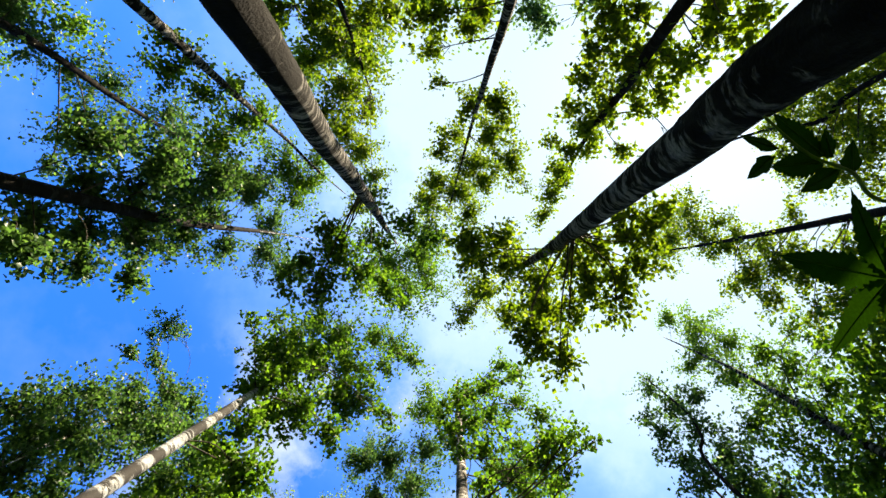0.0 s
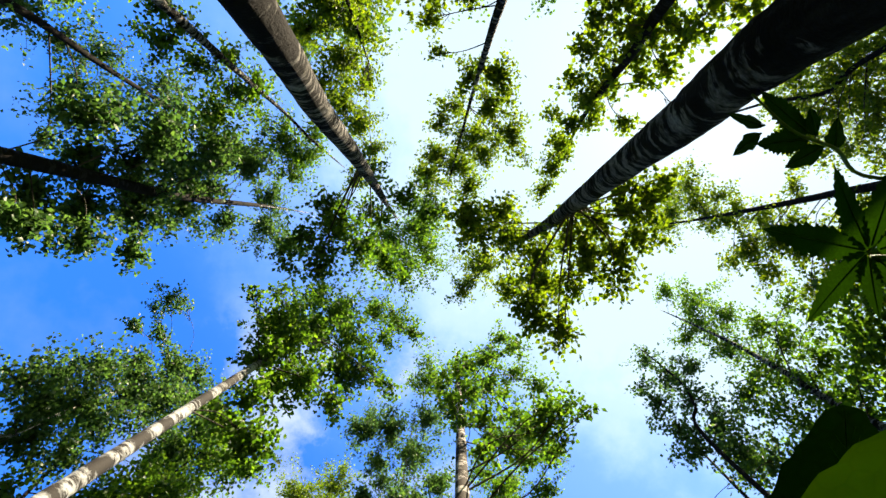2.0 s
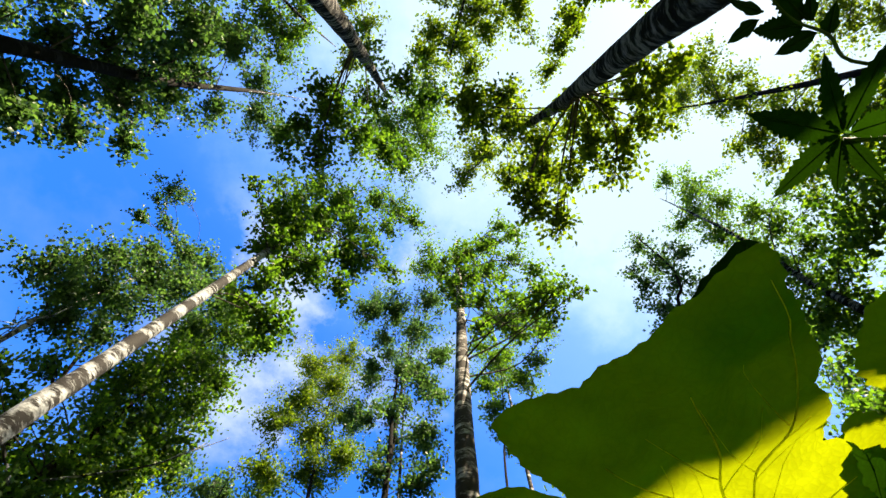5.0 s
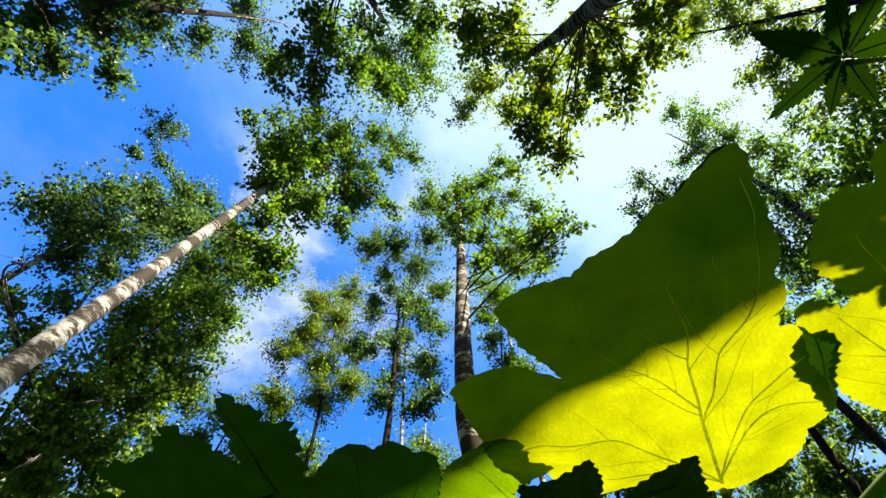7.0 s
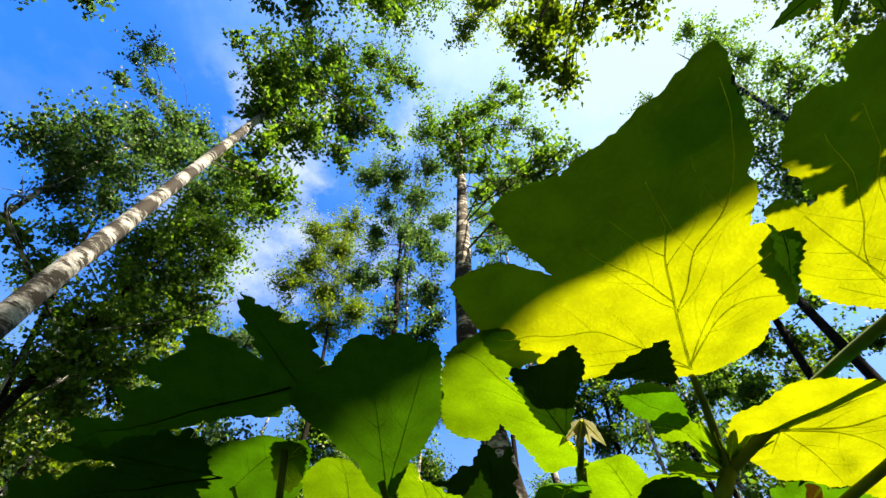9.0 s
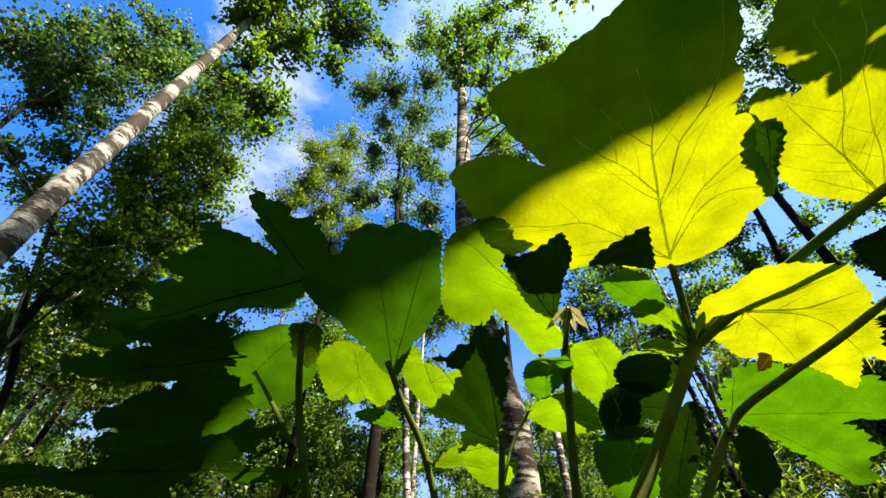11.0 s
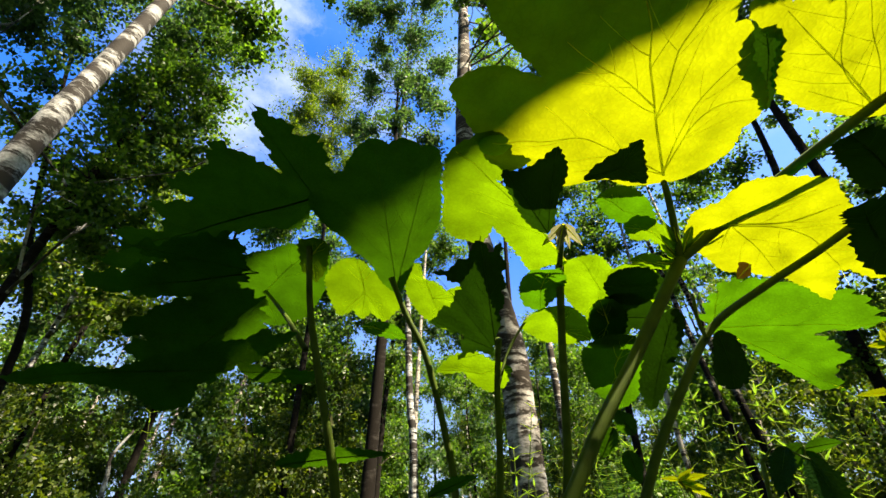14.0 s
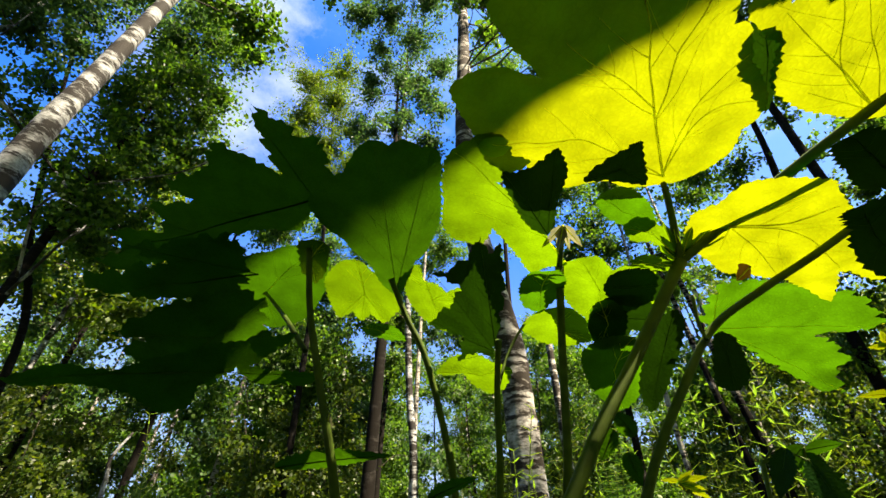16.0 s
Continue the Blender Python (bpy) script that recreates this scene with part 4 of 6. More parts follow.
def lobed_leaf(plant, material, hub, along, normal, outline, curl=0.1, teeth=1.0, foot=(0.0, 0.0), lines=(), label="", ragged=0.0):
    """A lobed, toothed leaf blade; outline gives angle and reach in cm round the hub; ribs run to its lobes from the foot."""
    x = Vector(along)
    z = Vector(normal)
    y = z.cross(x)
    base = Vector(hub) - plant.location
    pts = np.array([(r * 0.01 * math.cos(radians(a)), r * 0.01 * math.sin(radians(a))) for a, r in outline])
    edge = []
    saw = 0.0
    for i in range(len(pts)):
        a, b = pts[i], pts[(i + 1) % len(pts)]
        d = b - a
        n = max(2, int(np.linalg.norm(d) / 0.0036))
        out = np.array([d[1], -d[0]]) / (np.linalg.norm(d) + 1e-9)
        bow = 0.02 * np.linalg.norm(d)
        for k in range(n):
            u = k / n
            saw += 0.0036
            tooth = ((saw / 0.0108) % 1.0) * 0.0042 * teeth * min(1.0, 4 * min(u, 1 - u) + 0.3)
            tooth -= 0.015 * ragged * (1 - (saw / 0.031) % 1.0) ** 1.4 * min(1.0, 5 * min(u, 1 - u))
            edge.append(a + d * u + out * (bow * 4 * u * (1 - u) + tooth))
    edge = np.array(edge)
    n = len(edge)
    size = np.linalg.norm(pts, axis=1).max()
    tips = [i for i in range(len(pts)) if np.linalg.norm(pts[i]) > np.linalg.norm(pts[i - 1]) and np.linalg.norm(pts[i]) >= np.linalg.norm(pts[(i + 1) % len(pts)]) and np.linalg.norm(pts[i]) > 0.45 * size]
    chief = []
    for i in sorted(tips, key=lambda k: -np.linalg.norm(pts[k])):
        a = math.atan2(pts[i][1], pts[i][0])
        if all(abs((a - c + math.pi) % (2 * math.pi) - math.pi) > radians(27) for c in chief):
            chief.append(a)
        else:
            tips.remove(i)
    foot = np.array(foot) * 0.01
    ribs = [np.array([foot, pts[i] * 0.96]) for i in tips]
    if lines:
        ribs = [np.array(line) * 0.01 for line in lines]
    bones = [(line[k], line[k + 1]) for line in ribs for k in range(len(line) - 1)]

    def height(q):
        r = np.linalg.norm(q) / size
        pleat = 0.0
        for a, b in bones:
            d = b - a
            L = np.linalg.norm(d)
            u = np.clip(np.dot(q - a, d) / (L * L + 1e-9), 0, 1)
            gap = np.linalg.norm(q - a - d * u)
            pleat = max(pleat, math.exp(-(gap / (0.12 * size)) ** 2))
        wave = noise.noise((q[0] * 26 + base.x * 9, q[1] * 26, base.z * 7)) * 0.05
        return size * (-curl * r * r - 0.035 * pleat + wave * r)

    step = max(0.0042, size / 30)
    low, high = edge.min(axis=0), edge.max(axis=0)
    inner = [(low[0] + step * (i + 0.5 * (k % 2)), low[1] + step * 0.87 * k)
             for k in range(int((high[1] - low[1]) / step / 0.87) + 1) for i in range(int((high[0] - low[0]) / step) + 1)]
    flat, lines, fs = delaunay_2d_cdt([Vector(q) for q in edge] + [Vector(q) for q in inner], [], [list(range(n))], 1, 1e-6)[:3]
    used = sorted({k for f in fs for k in f})
    back = {k: i for i, k in enumerate(used)}
    vs = [(flat[k].x, flat[k].y, height(np.array(flat[k]))) for k in used]
    fs = [tuple(back[k] for k in f) for f in fs]
    place = lambda q: tuple(base + x * q[0] + y * q[1] + z * q[2])
    blade_ob = mesh_object("leaf", [place(q) for q in vs], fs, material, plant, label=label)
    # ribs under the blade, with side ribs
    turn, reach = np.arctan2(edge[:, 1], edge[:, 0]), np.linalg.norm(edge, axis=1)
    rv, rf = [], []
    off = -0.0009
    for line in ribs:
        a, b = line[0], line[-1]
        bend = glide([(*q, 0.0) for q in line], 8)
        path = [place((q[0], q[1], height(q[:2]) + off)) for q in bend]
        w = (0.0003 + 0.0007 * size / 0.2) * (1.15 if line is ribs[0] else 0.62)
        tube(path, np.linspace(w, 0.00025, len(path)), 6, rv, rf)
        d = b - a
        L = np.linalg.norm(d)
        for u, s in ((0.25, 1), (0.3, -1), (0.52, 1), (0.58, -1)):
            q0 = bend[int(u * (len(bend) - 1))][:2]
            ang = radians(38) * s
            dirn = np.array([d[0] * math.cos(ang) - d[1] * math.sin(ang), d[0] * math.sin(ang) + d[1] * math.cos(ang)]) / (L + 1e-9)
            path = []
            for k in np.linspace(0, 1, 6):
                q = q0 + (dirn * 0.72 + d / (L + 1e-9) * 0.3 * k) * L * 0.5 * (1.1 - u) * k
                if np.linalg.norm(q) > 0.92 * np.interp(math.atan2(q[1], q[0]), turn, reach, period=2 * math.pi):
                    break
                path.append(place((q[0], q[1], height(q) + off)))
            if len(path) < 3:
                continue
            tube(path, np.linspace(w * 0.35, 0.0001, len(path)), 4, rv, rf)
    if rv:
        mesh_object("rib", rv, rf, vein_dark if material in (dark_shaded_green, deep_shade_green) else vein_green, blade_ob)
    return blade_ob


def blade(plant, material, root, tip, normal, width, name):
    """A lance-shaped toothed leaflet, folded along its midrib."""
    base = np.array(root) - np.array(plant.location)
    d = np.array(tip) - np.array(root)
    L = np.linalg.norm(d)
    x = d / L
    z = np.array(normal)
    z = z - x * np.dot(x, z)
    z /= np.linalg.norm(z)
    y = np.cross(z, x)
    n = 40 if width > 0.02 else 10
    vs, fs = [], []
    for i in range(n + 1):
        u = i / n
        w = width / 2 * (math.sin(math.pi * min(1, u * 1.02) ** 0.72) ** 0.9 if 0 < u < 1 else 0.0)
        w *= 0.76 + 0.36 * ((u * 12) % 1.0) if 0.08 < u < 0.97 else 1.0
        sag = -0.06 * L * u * u
        for s in (-1, -0.5, 0, 0.5, 1):
            vs.append(tuple(base + x * (u * L - 0.03 * L * abs(s)) + y * w * s + z * (sag + 0.16 * w * abs(s))))
    for i in range(n):
        for k in range(4):
            a = i * 5 + k
            fs.append((a, a + 5, a + 6, a + 1))
    ob = mesh_object(name, vs, fs, material, plant)
    rv, rf = [], []
    tube([base + x * (u * L) + z * (-0.06 * L * u * u - 0.0006) for u in np.linspace(0, 0.97, 8)], np.linspace(0.0011, 0.0003, 8), 5, rv, rf)
    mesh_object("rib", rv, rf, vein_dark if material in (dark_shaded_green, deep_shade_green) else vein_green, ob)
    return ob



hogweed = empty_thing('hogweed_plant', (0.130, 0.430, 0.000), 'tall hogweed with backlit yellow-green leaves and ribbed stems', 'plant', 'broad-leaved plants')
stalk(hogweed, 'stem', [(-0.213, 0.625, -0.010), (0.099, 0.473, 0.503), (0.147, 0.449, 0.581), (0.204, 0.438, 0.659), (0.275, 0.414, 0.762)], 0.0072, 0.0064)
stalk(hogweed, 'side_branch', [(0.275, 0.414, 0.762), (0.324, 0.363, 0.786), (0.373, 0.304, 0.806), (0.410, 0.245, 0.815), (0.446, 0.205, 0.830)], 0.0058, 0.0045)
stalk(hogweed, 'petiole', [(0.275, 0.414, 0.762), (0.258, 0.369, 0.793), (0.241, 0.335, 0.805), (0.251, 0.349, 0.824)], 0.0045, 0.0028)
stalk(hogweed, 'petiole', [(0.278, 0.412, 0.765), (0.312, 0.413, 0.787), (0.333, 0.383, 0.800)], 0.0024, 0.0016)
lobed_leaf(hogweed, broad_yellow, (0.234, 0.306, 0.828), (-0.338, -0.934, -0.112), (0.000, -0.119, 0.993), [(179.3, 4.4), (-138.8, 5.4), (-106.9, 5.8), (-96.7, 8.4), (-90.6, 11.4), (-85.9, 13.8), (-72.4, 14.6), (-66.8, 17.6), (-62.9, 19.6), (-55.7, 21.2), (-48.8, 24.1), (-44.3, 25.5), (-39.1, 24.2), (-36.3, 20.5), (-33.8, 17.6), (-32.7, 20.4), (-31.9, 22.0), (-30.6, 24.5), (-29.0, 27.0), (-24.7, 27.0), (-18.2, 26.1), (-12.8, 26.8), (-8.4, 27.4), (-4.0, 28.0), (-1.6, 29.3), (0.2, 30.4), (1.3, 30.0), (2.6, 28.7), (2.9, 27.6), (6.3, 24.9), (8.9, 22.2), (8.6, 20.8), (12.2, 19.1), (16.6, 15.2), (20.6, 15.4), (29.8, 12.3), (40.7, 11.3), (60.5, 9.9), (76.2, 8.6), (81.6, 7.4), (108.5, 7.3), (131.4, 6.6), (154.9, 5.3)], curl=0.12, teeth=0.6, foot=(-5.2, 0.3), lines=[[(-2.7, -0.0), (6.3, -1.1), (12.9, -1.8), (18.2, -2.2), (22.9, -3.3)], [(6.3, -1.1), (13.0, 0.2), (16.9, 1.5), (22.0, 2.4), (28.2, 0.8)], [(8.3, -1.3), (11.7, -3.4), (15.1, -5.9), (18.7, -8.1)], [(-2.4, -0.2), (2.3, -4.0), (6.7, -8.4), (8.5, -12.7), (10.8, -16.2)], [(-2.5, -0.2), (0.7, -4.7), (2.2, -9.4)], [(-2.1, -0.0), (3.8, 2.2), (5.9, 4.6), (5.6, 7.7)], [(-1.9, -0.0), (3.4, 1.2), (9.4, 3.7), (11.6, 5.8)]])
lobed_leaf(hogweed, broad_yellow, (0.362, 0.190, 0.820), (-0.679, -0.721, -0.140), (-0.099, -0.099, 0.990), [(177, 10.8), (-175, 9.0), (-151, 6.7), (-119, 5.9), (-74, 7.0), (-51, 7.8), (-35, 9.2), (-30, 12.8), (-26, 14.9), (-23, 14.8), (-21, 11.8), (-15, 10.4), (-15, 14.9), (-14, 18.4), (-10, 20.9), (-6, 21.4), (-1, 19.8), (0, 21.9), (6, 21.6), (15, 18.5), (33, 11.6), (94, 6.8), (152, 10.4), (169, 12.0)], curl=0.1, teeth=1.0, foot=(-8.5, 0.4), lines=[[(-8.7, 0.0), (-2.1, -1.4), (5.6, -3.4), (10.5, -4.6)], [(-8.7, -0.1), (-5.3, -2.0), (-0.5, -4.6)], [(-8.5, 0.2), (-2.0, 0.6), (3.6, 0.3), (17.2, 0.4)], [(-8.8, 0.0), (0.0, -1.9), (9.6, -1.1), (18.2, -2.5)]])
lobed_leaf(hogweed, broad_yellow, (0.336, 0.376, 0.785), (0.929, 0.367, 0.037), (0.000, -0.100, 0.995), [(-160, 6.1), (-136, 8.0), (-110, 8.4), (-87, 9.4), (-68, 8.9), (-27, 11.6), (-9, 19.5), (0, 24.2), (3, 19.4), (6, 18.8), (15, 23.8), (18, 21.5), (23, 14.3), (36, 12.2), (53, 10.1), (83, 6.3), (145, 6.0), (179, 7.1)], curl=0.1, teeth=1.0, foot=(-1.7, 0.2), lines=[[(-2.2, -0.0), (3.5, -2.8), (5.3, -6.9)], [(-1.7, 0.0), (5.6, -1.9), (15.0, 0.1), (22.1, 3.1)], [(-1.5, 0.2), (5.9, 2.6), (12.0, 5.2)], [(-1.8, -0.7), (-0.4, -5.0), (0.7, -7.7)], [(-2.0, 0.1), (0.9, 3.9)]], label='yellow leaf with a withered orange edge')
lobed_leaf(hogweed, deep_shade_green, (0.158, 0.062, 0.791), (-0.200, -0.973, -0.117), (0.000, -0.119, 0.993), [(-111, 3.8), (-87, 2.4), (-31, 2.2), (0, 3.0), (35, 2.1), (117, 2.8), (139, 4.1), (131, 1.9), (142, 0.8), (-177, 2.5), (-145, 3.0)], curl=0.02, teeth=0.6)
lobed_leaf(hogweed, deep_shade_green, (0.278, 0.191, 0.815), (0.473, 0.877, 0.088), (0.000, -0.100, 0.995), [(162, 4.1), (173, 4.2), (-178, 4.1), (-157, 2.9), (-125, 1.4), (-39, 1.4), (-11, 3.2), (-6, 5.3), (0, 6.6), (4, 4.3), (21, 2.2), (79, 1.4), (144, 2.5)], curl=0.05, teeth=1.0)

hogweed_b = empty_thing('hogweed_plant', (0.220, 0.500, 0.000), 'hogweed with bright green lobed leaf on a slanting stem', 'plant', 'broad-leaved plants')
stalk(hogweed_b, 'stem', [(-0.007, 0.895, -0.010), (0.202, 0.577, 0.504), (0.233, 0.529, 0.579), (0.271, 0.505, 0.640), (0.337, 0.503, 0.720), (0.378, 0.444, 0.740), (0.425, 0.404, 0.760), (0.466, 0.365, 0.780), (0.502, 0.337, 0.800)], 0.0054, 0.004)
stalk(hogweed_b, 'petiole', [(0.319, 0.496, 0.701), (0.315, 0.492, 0.722), (0.314, 0.478, 0.755)], 0.0025, 0.002)
stalk(hogweed_b, 'petiole', [(0.319, 0.496, 0.701), (0.394, 0.596, 0.760), (0.443, 0.651, 0.802)], 0.0025, 0.002)
lobed_leaf(hogweed_b, broad_green, (0.534, 0.641, 0.804), (0.951, -0.292, -0.105), (0.142, 0.107, 0.984), [(171, 9.2), (-166, 11.7), (-141, 14.1), (-129, 15.9), (-121, 15.6), (-113, 12.6), (-87, 9.8), (-61, 9.4), (-43, 10.9), (-28, 11.9), (4, 15.0), (9, 12.7), (18, 9.5), (30, 7.1), (33, 11.2), (41, 17.7), (49, 17.1), (56, 25.3), (64, 22.0), (73, 16.0), (89, 11.3), (116, 7.4), (159, 7.1)], curl=0.04, teeth=0.8, foot=(-9.2, -0.7), ragged=0.8)
lobed_leaf(hogweed_b, deep_shade_green, (0.299, 0.236, 0.650), (-0.739, -0.671, -0.067), (0.000, -0.100, 0.995), [(-5, 8.3), (0, 9.3), (6, 7.6), (13, 8.6), (37, 5.1), (146, 4.2), (175, 6.8), (-168, 5.1), (-144, 2.2), (-21, 2.1), (-9, 5.4)], curl=0.25, teeth=1.0)
lobed_leaf(hogweed_b, deep_shade_green, (0.323, 0.217, 0.700), (-0.823, -0.565, -0.056), (0.000, -0.100, 0.995), [(-5, 9.0), (0, 9.4), (12, 5.7), (65, 3.0), (150, 3.7), (176, 4.8), (-162, 2.9), (-139, 2.7), (-44, 2.3)], curl=0.25, teeth=1.0)
lobed_leaf(hogweed_b, deep_shade_green, (0.259, 0.488, 0.690), (-0.091, 0.832, -0.547), (0.008, 0.550, 0.835), [(179, 5.0), (-161, 4.2), (-74, 2.1), (-13, 6.2), (0, 8.7), (12, 7.1), (37, 3.1), (137, 3.0)], curl=0.1, teeth=1.0)
lobed_leaf(hogweed_b, deep_shade_green, (0.329, 0.487, 0.670), (-0.424, -0.687, 0.590), (0.357, 0.472, 0.806), [(0, 4.1), (17, 3.6), (115, 1.7), (161, 3.4), (-172, 4.0), (-145, 3.6), (-89, 1.6)], curl=0.1, teeth=1.0)
lobed_leaf(hogweed_b, broad_green, (0.245, 0.622, 0.720), (0.061, -0.948, 0.313), (0.155, 0.319, 0.935), [(-56, 6.6), (-30, 7.6), (0, 9.0), (55, 4.4), (132, 6.1), (158, 7.1), (-171, 5.6), (-130, 4.2)], curl=0.25, teeth=1.0)

hogweed_c = empty_thing('hogweed_plant', (0.170, 0.660, 0.000), 'slim hogweed with ragged lit and shaded leaves', 'plant', 'broad-leaved plants')
stalk(hogweed_c, 'stem', [(0.147, 1.108, -0.010), (0.158, 0.724, 0.511), (0.160, 0.646, 0.608), (0.161, 0.586, 0.714), (0.154, 0.486, 0.810)], 0.0065, 0.005)
lobed_leaf(hogweed_c, sunlit_green, (0.082, 0.397, 0.820), (-0.473, -0.877, -0.088), (0.000, -0.100, 0.995), [(177, 11.9), (-170, 12.1), (-165, 8.7), (-158, 6.7), (-142, 4.2), (-101, 3.1), (-117, 6.5), (-99, 7.3), (-93, 7.9), (-70, 8.6), (-32, 9.7), (-12, 12.9), (0, 16.0), (6, 15.7), (12, 15.8), (17, 14.7), (20, 11.5), (31, 10.5), (21, 9.2), (8, 8.5), (100, 1.8), (159, 7.3), (166, 12.5)], curl=0.1, teeth=1.0, foot=(-11.5, 3.2))
lobed_leaf(hogweed_c, deep_shade_green, (0.096, 0.320, 0.793), (0.304, 0.948, 0.095), (0.000, -0.100, 0.995), [(143, 4.9), (152, 3.3), (-180, 3.1), (-162, 4.2), (-154, 6.2), (-115, 3.7), (-43, 3.0), (0, 8.2), (18, 6.2), (67, 3.0)], curl=0.05, teeth=0.8, foot=(8.0, -0.0))
lobed_leaf(hogweed_c, deep_shade_green, (0.171, 0.285, 0.780), (0.124, -0.987, -0.099), (0.000, -0.100, 0.995), [(-122, 3.6), (-99, 2.7), (-78, 2.1), (-33, 2.1), (-10, 2.7), (-1, 3.9), (45, 2.2), (117, 4.0), (152, 2.1), (-153, 1.9)], curl=0.05, teeth=0.8)
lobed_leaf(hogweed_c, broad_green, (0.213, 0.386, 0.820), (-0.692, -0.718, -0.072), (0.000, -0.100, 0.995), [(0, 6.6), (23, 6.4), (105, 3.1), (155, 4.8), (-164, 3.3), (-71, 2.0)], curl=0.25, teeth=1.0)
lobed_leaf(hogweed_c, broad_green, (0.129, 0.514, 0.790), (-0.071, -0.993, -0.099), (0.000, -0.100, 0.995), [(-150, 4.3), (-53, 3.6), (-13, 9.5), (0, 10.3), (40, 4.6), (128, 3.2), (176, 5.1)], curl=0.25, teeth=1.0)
lobed_leaf(hogweed_c, sunlit_green, (0.237, 0.574, 0.830), (-0.499, -0.855, 0.143), (0.083, 0.117, 0.990), [(-18, 10.8), (0, 11.6), (15, 8.7), (60, 3.5), (95, 6.5), (110, 9.4), (136, 8.4), (158, 7.9), (-179, 6.0), (-155, 9.2), (-141, 6.3), (-105, 5.3), (-56, 5.8)], curl=0.25, teeth=1.0)
lobed_leaf(hogweed_c, sunlit_green, (0.173, 0.626, 0.790), (-0.041, -0.990, 0.138), (0.061, 0.136, 0.989), [(-76, 6.2), (-31, 7.5), (0, 8.1), (59, 5.0), (106, 5.6), (145, 4.5), (-149, 3.8)], curl=0.25, teeth=1.0)
lobed_leaf(hogweed_c, sunlit_green, (0.234, 0.493, 0.780), (-0.082, -0.989, 0.121), (0.094, 0.113, 0.989), [(-117, 3.0), (-31, 4.2), (0, 6.0), (47, 5.0), (93, 4.2), (143, 3.1), (-164, 3.7)], curl=0.25, teeth=1.0)
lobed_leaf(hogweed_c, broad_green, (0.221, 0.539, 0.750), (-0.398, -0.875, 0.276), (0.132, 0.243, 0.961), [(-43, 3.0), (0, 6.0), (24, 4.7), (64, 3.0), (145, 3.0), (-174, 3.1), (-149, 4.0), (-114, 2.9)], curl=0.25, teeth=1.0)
lobed_leaf(hogweed_c, deep_shade_green, (0.240, 0.475, 0.768), (0.976, -0.220, 0.006), (0.050, 0.252, 0.966), [(-167, 3.8), (-137, 3.8), (-100, 3.2), (-51, 3.2), (0, 4.0), (40, 3.9), (89, 3.5), (139, 3.3)], curl=0.08, teeth=0.8)
lobed_leaf(hogweed_c, deep_shade_green, (0.243, 0.532, 0.755), (-0.975, 0.221, -0.007), (0.050, 0.252, 0.966), [(-2, 5.0), (39, 5.0), (66, 4.9), (102, 4.4), (158, 4.3), (-169, 4.9), (-131, 4.1), (-112, 2.7), (-81, 4.6), (-52, 5.7)], curl=0.08, teeth=0.8)
lobed_leaf(hogweed_c, sunlit_green, (0.251, 0.436, 0.776), (0.979, 0.178, -0.097), (0.050, 0.252, 0.966), [(175, 2.7), (-149, 1.8), (-43, 1.4), (1, 3.4), (23, 1.9), (113, 0.9)], curl=0.08, teeth=0.8)
lobed_leaf(hogweed_c, sunlit_green, (0.249, 0.412, 0.808), (0.816, 0.548, -0.185), (0.050, 0.252, 0.966), [(156, 3.3), (-173, 2.9), (-128, 1.7), (-31, 2.1), (0, 4.7), (29, 1.6), (100, 2.1)], curl=0.08, teeth=0.8)

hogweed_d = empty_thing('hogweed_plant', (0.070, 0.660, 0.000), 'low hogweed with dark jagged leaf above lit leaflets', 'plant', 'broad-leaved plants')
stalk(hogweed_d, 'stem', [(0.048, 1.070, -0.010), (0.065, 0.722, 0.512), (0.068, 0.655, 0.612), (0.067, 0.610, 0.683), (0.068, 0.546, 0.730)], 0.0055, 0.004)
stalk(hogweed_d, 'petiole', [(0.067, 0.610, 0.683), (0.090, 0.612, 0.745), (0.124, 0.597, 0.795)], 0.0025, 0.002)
lobed_leaf(hogweed_d, deep_shade_green, (0.047, 0.495, 0.763), (-0.080, -0.951, 0.299), (0.041, 0.297, 0.954), [(0, 10.8), (7, 7.8), (14, 9.4), (26, 6.8), (94, 2.7), (161, 5.4), (176, 10.9), (-171, 9.2), (-158, 11.5), (-152, 6.6), (-125, 8.1), (-111, 8.2), (-93, 4.3), (-46, 4.1), (-49, 8.2), (-32, 7.0), (-10, 8.1)], curl=0.05, teeth=0.8, foot=(-9.4, 1.3), ragged=0.5)
lobed_leaf(hogweed_d, sunlit_green, (0.049, 0.660, 0.730), (-0.959, -0.238, 0.155), (0.037, 0.435, 0.900), [(0, 7.1), (29, 6.2), (58, 5.1), (107, 3.1), (141, 5.1), (-174, 4.3), (-135, 3.9), (-84, 2.3), (0, 2.8), (-8, 5.4)], curl=0.25, teeth=1.0)

hogweed_e = empty_thing('hogweed_plant', (0.020, 0.620, 0.000), 'hogweed with a dark V-shaped leaf and two sunlit leaves', 'plant', 'broad-leaved plants')
stalk(hogweed_e, 'stem', [(0.054, 0.902, -0.010), (0.008, 0.661, 0.507), (0.001, 0.624, 0.584), (-0.031, 0.564, 0.707), (-0.060, 0.541, 0.765), (-0.083, 0.518, 0.816)], 0.0052, 0.0038)
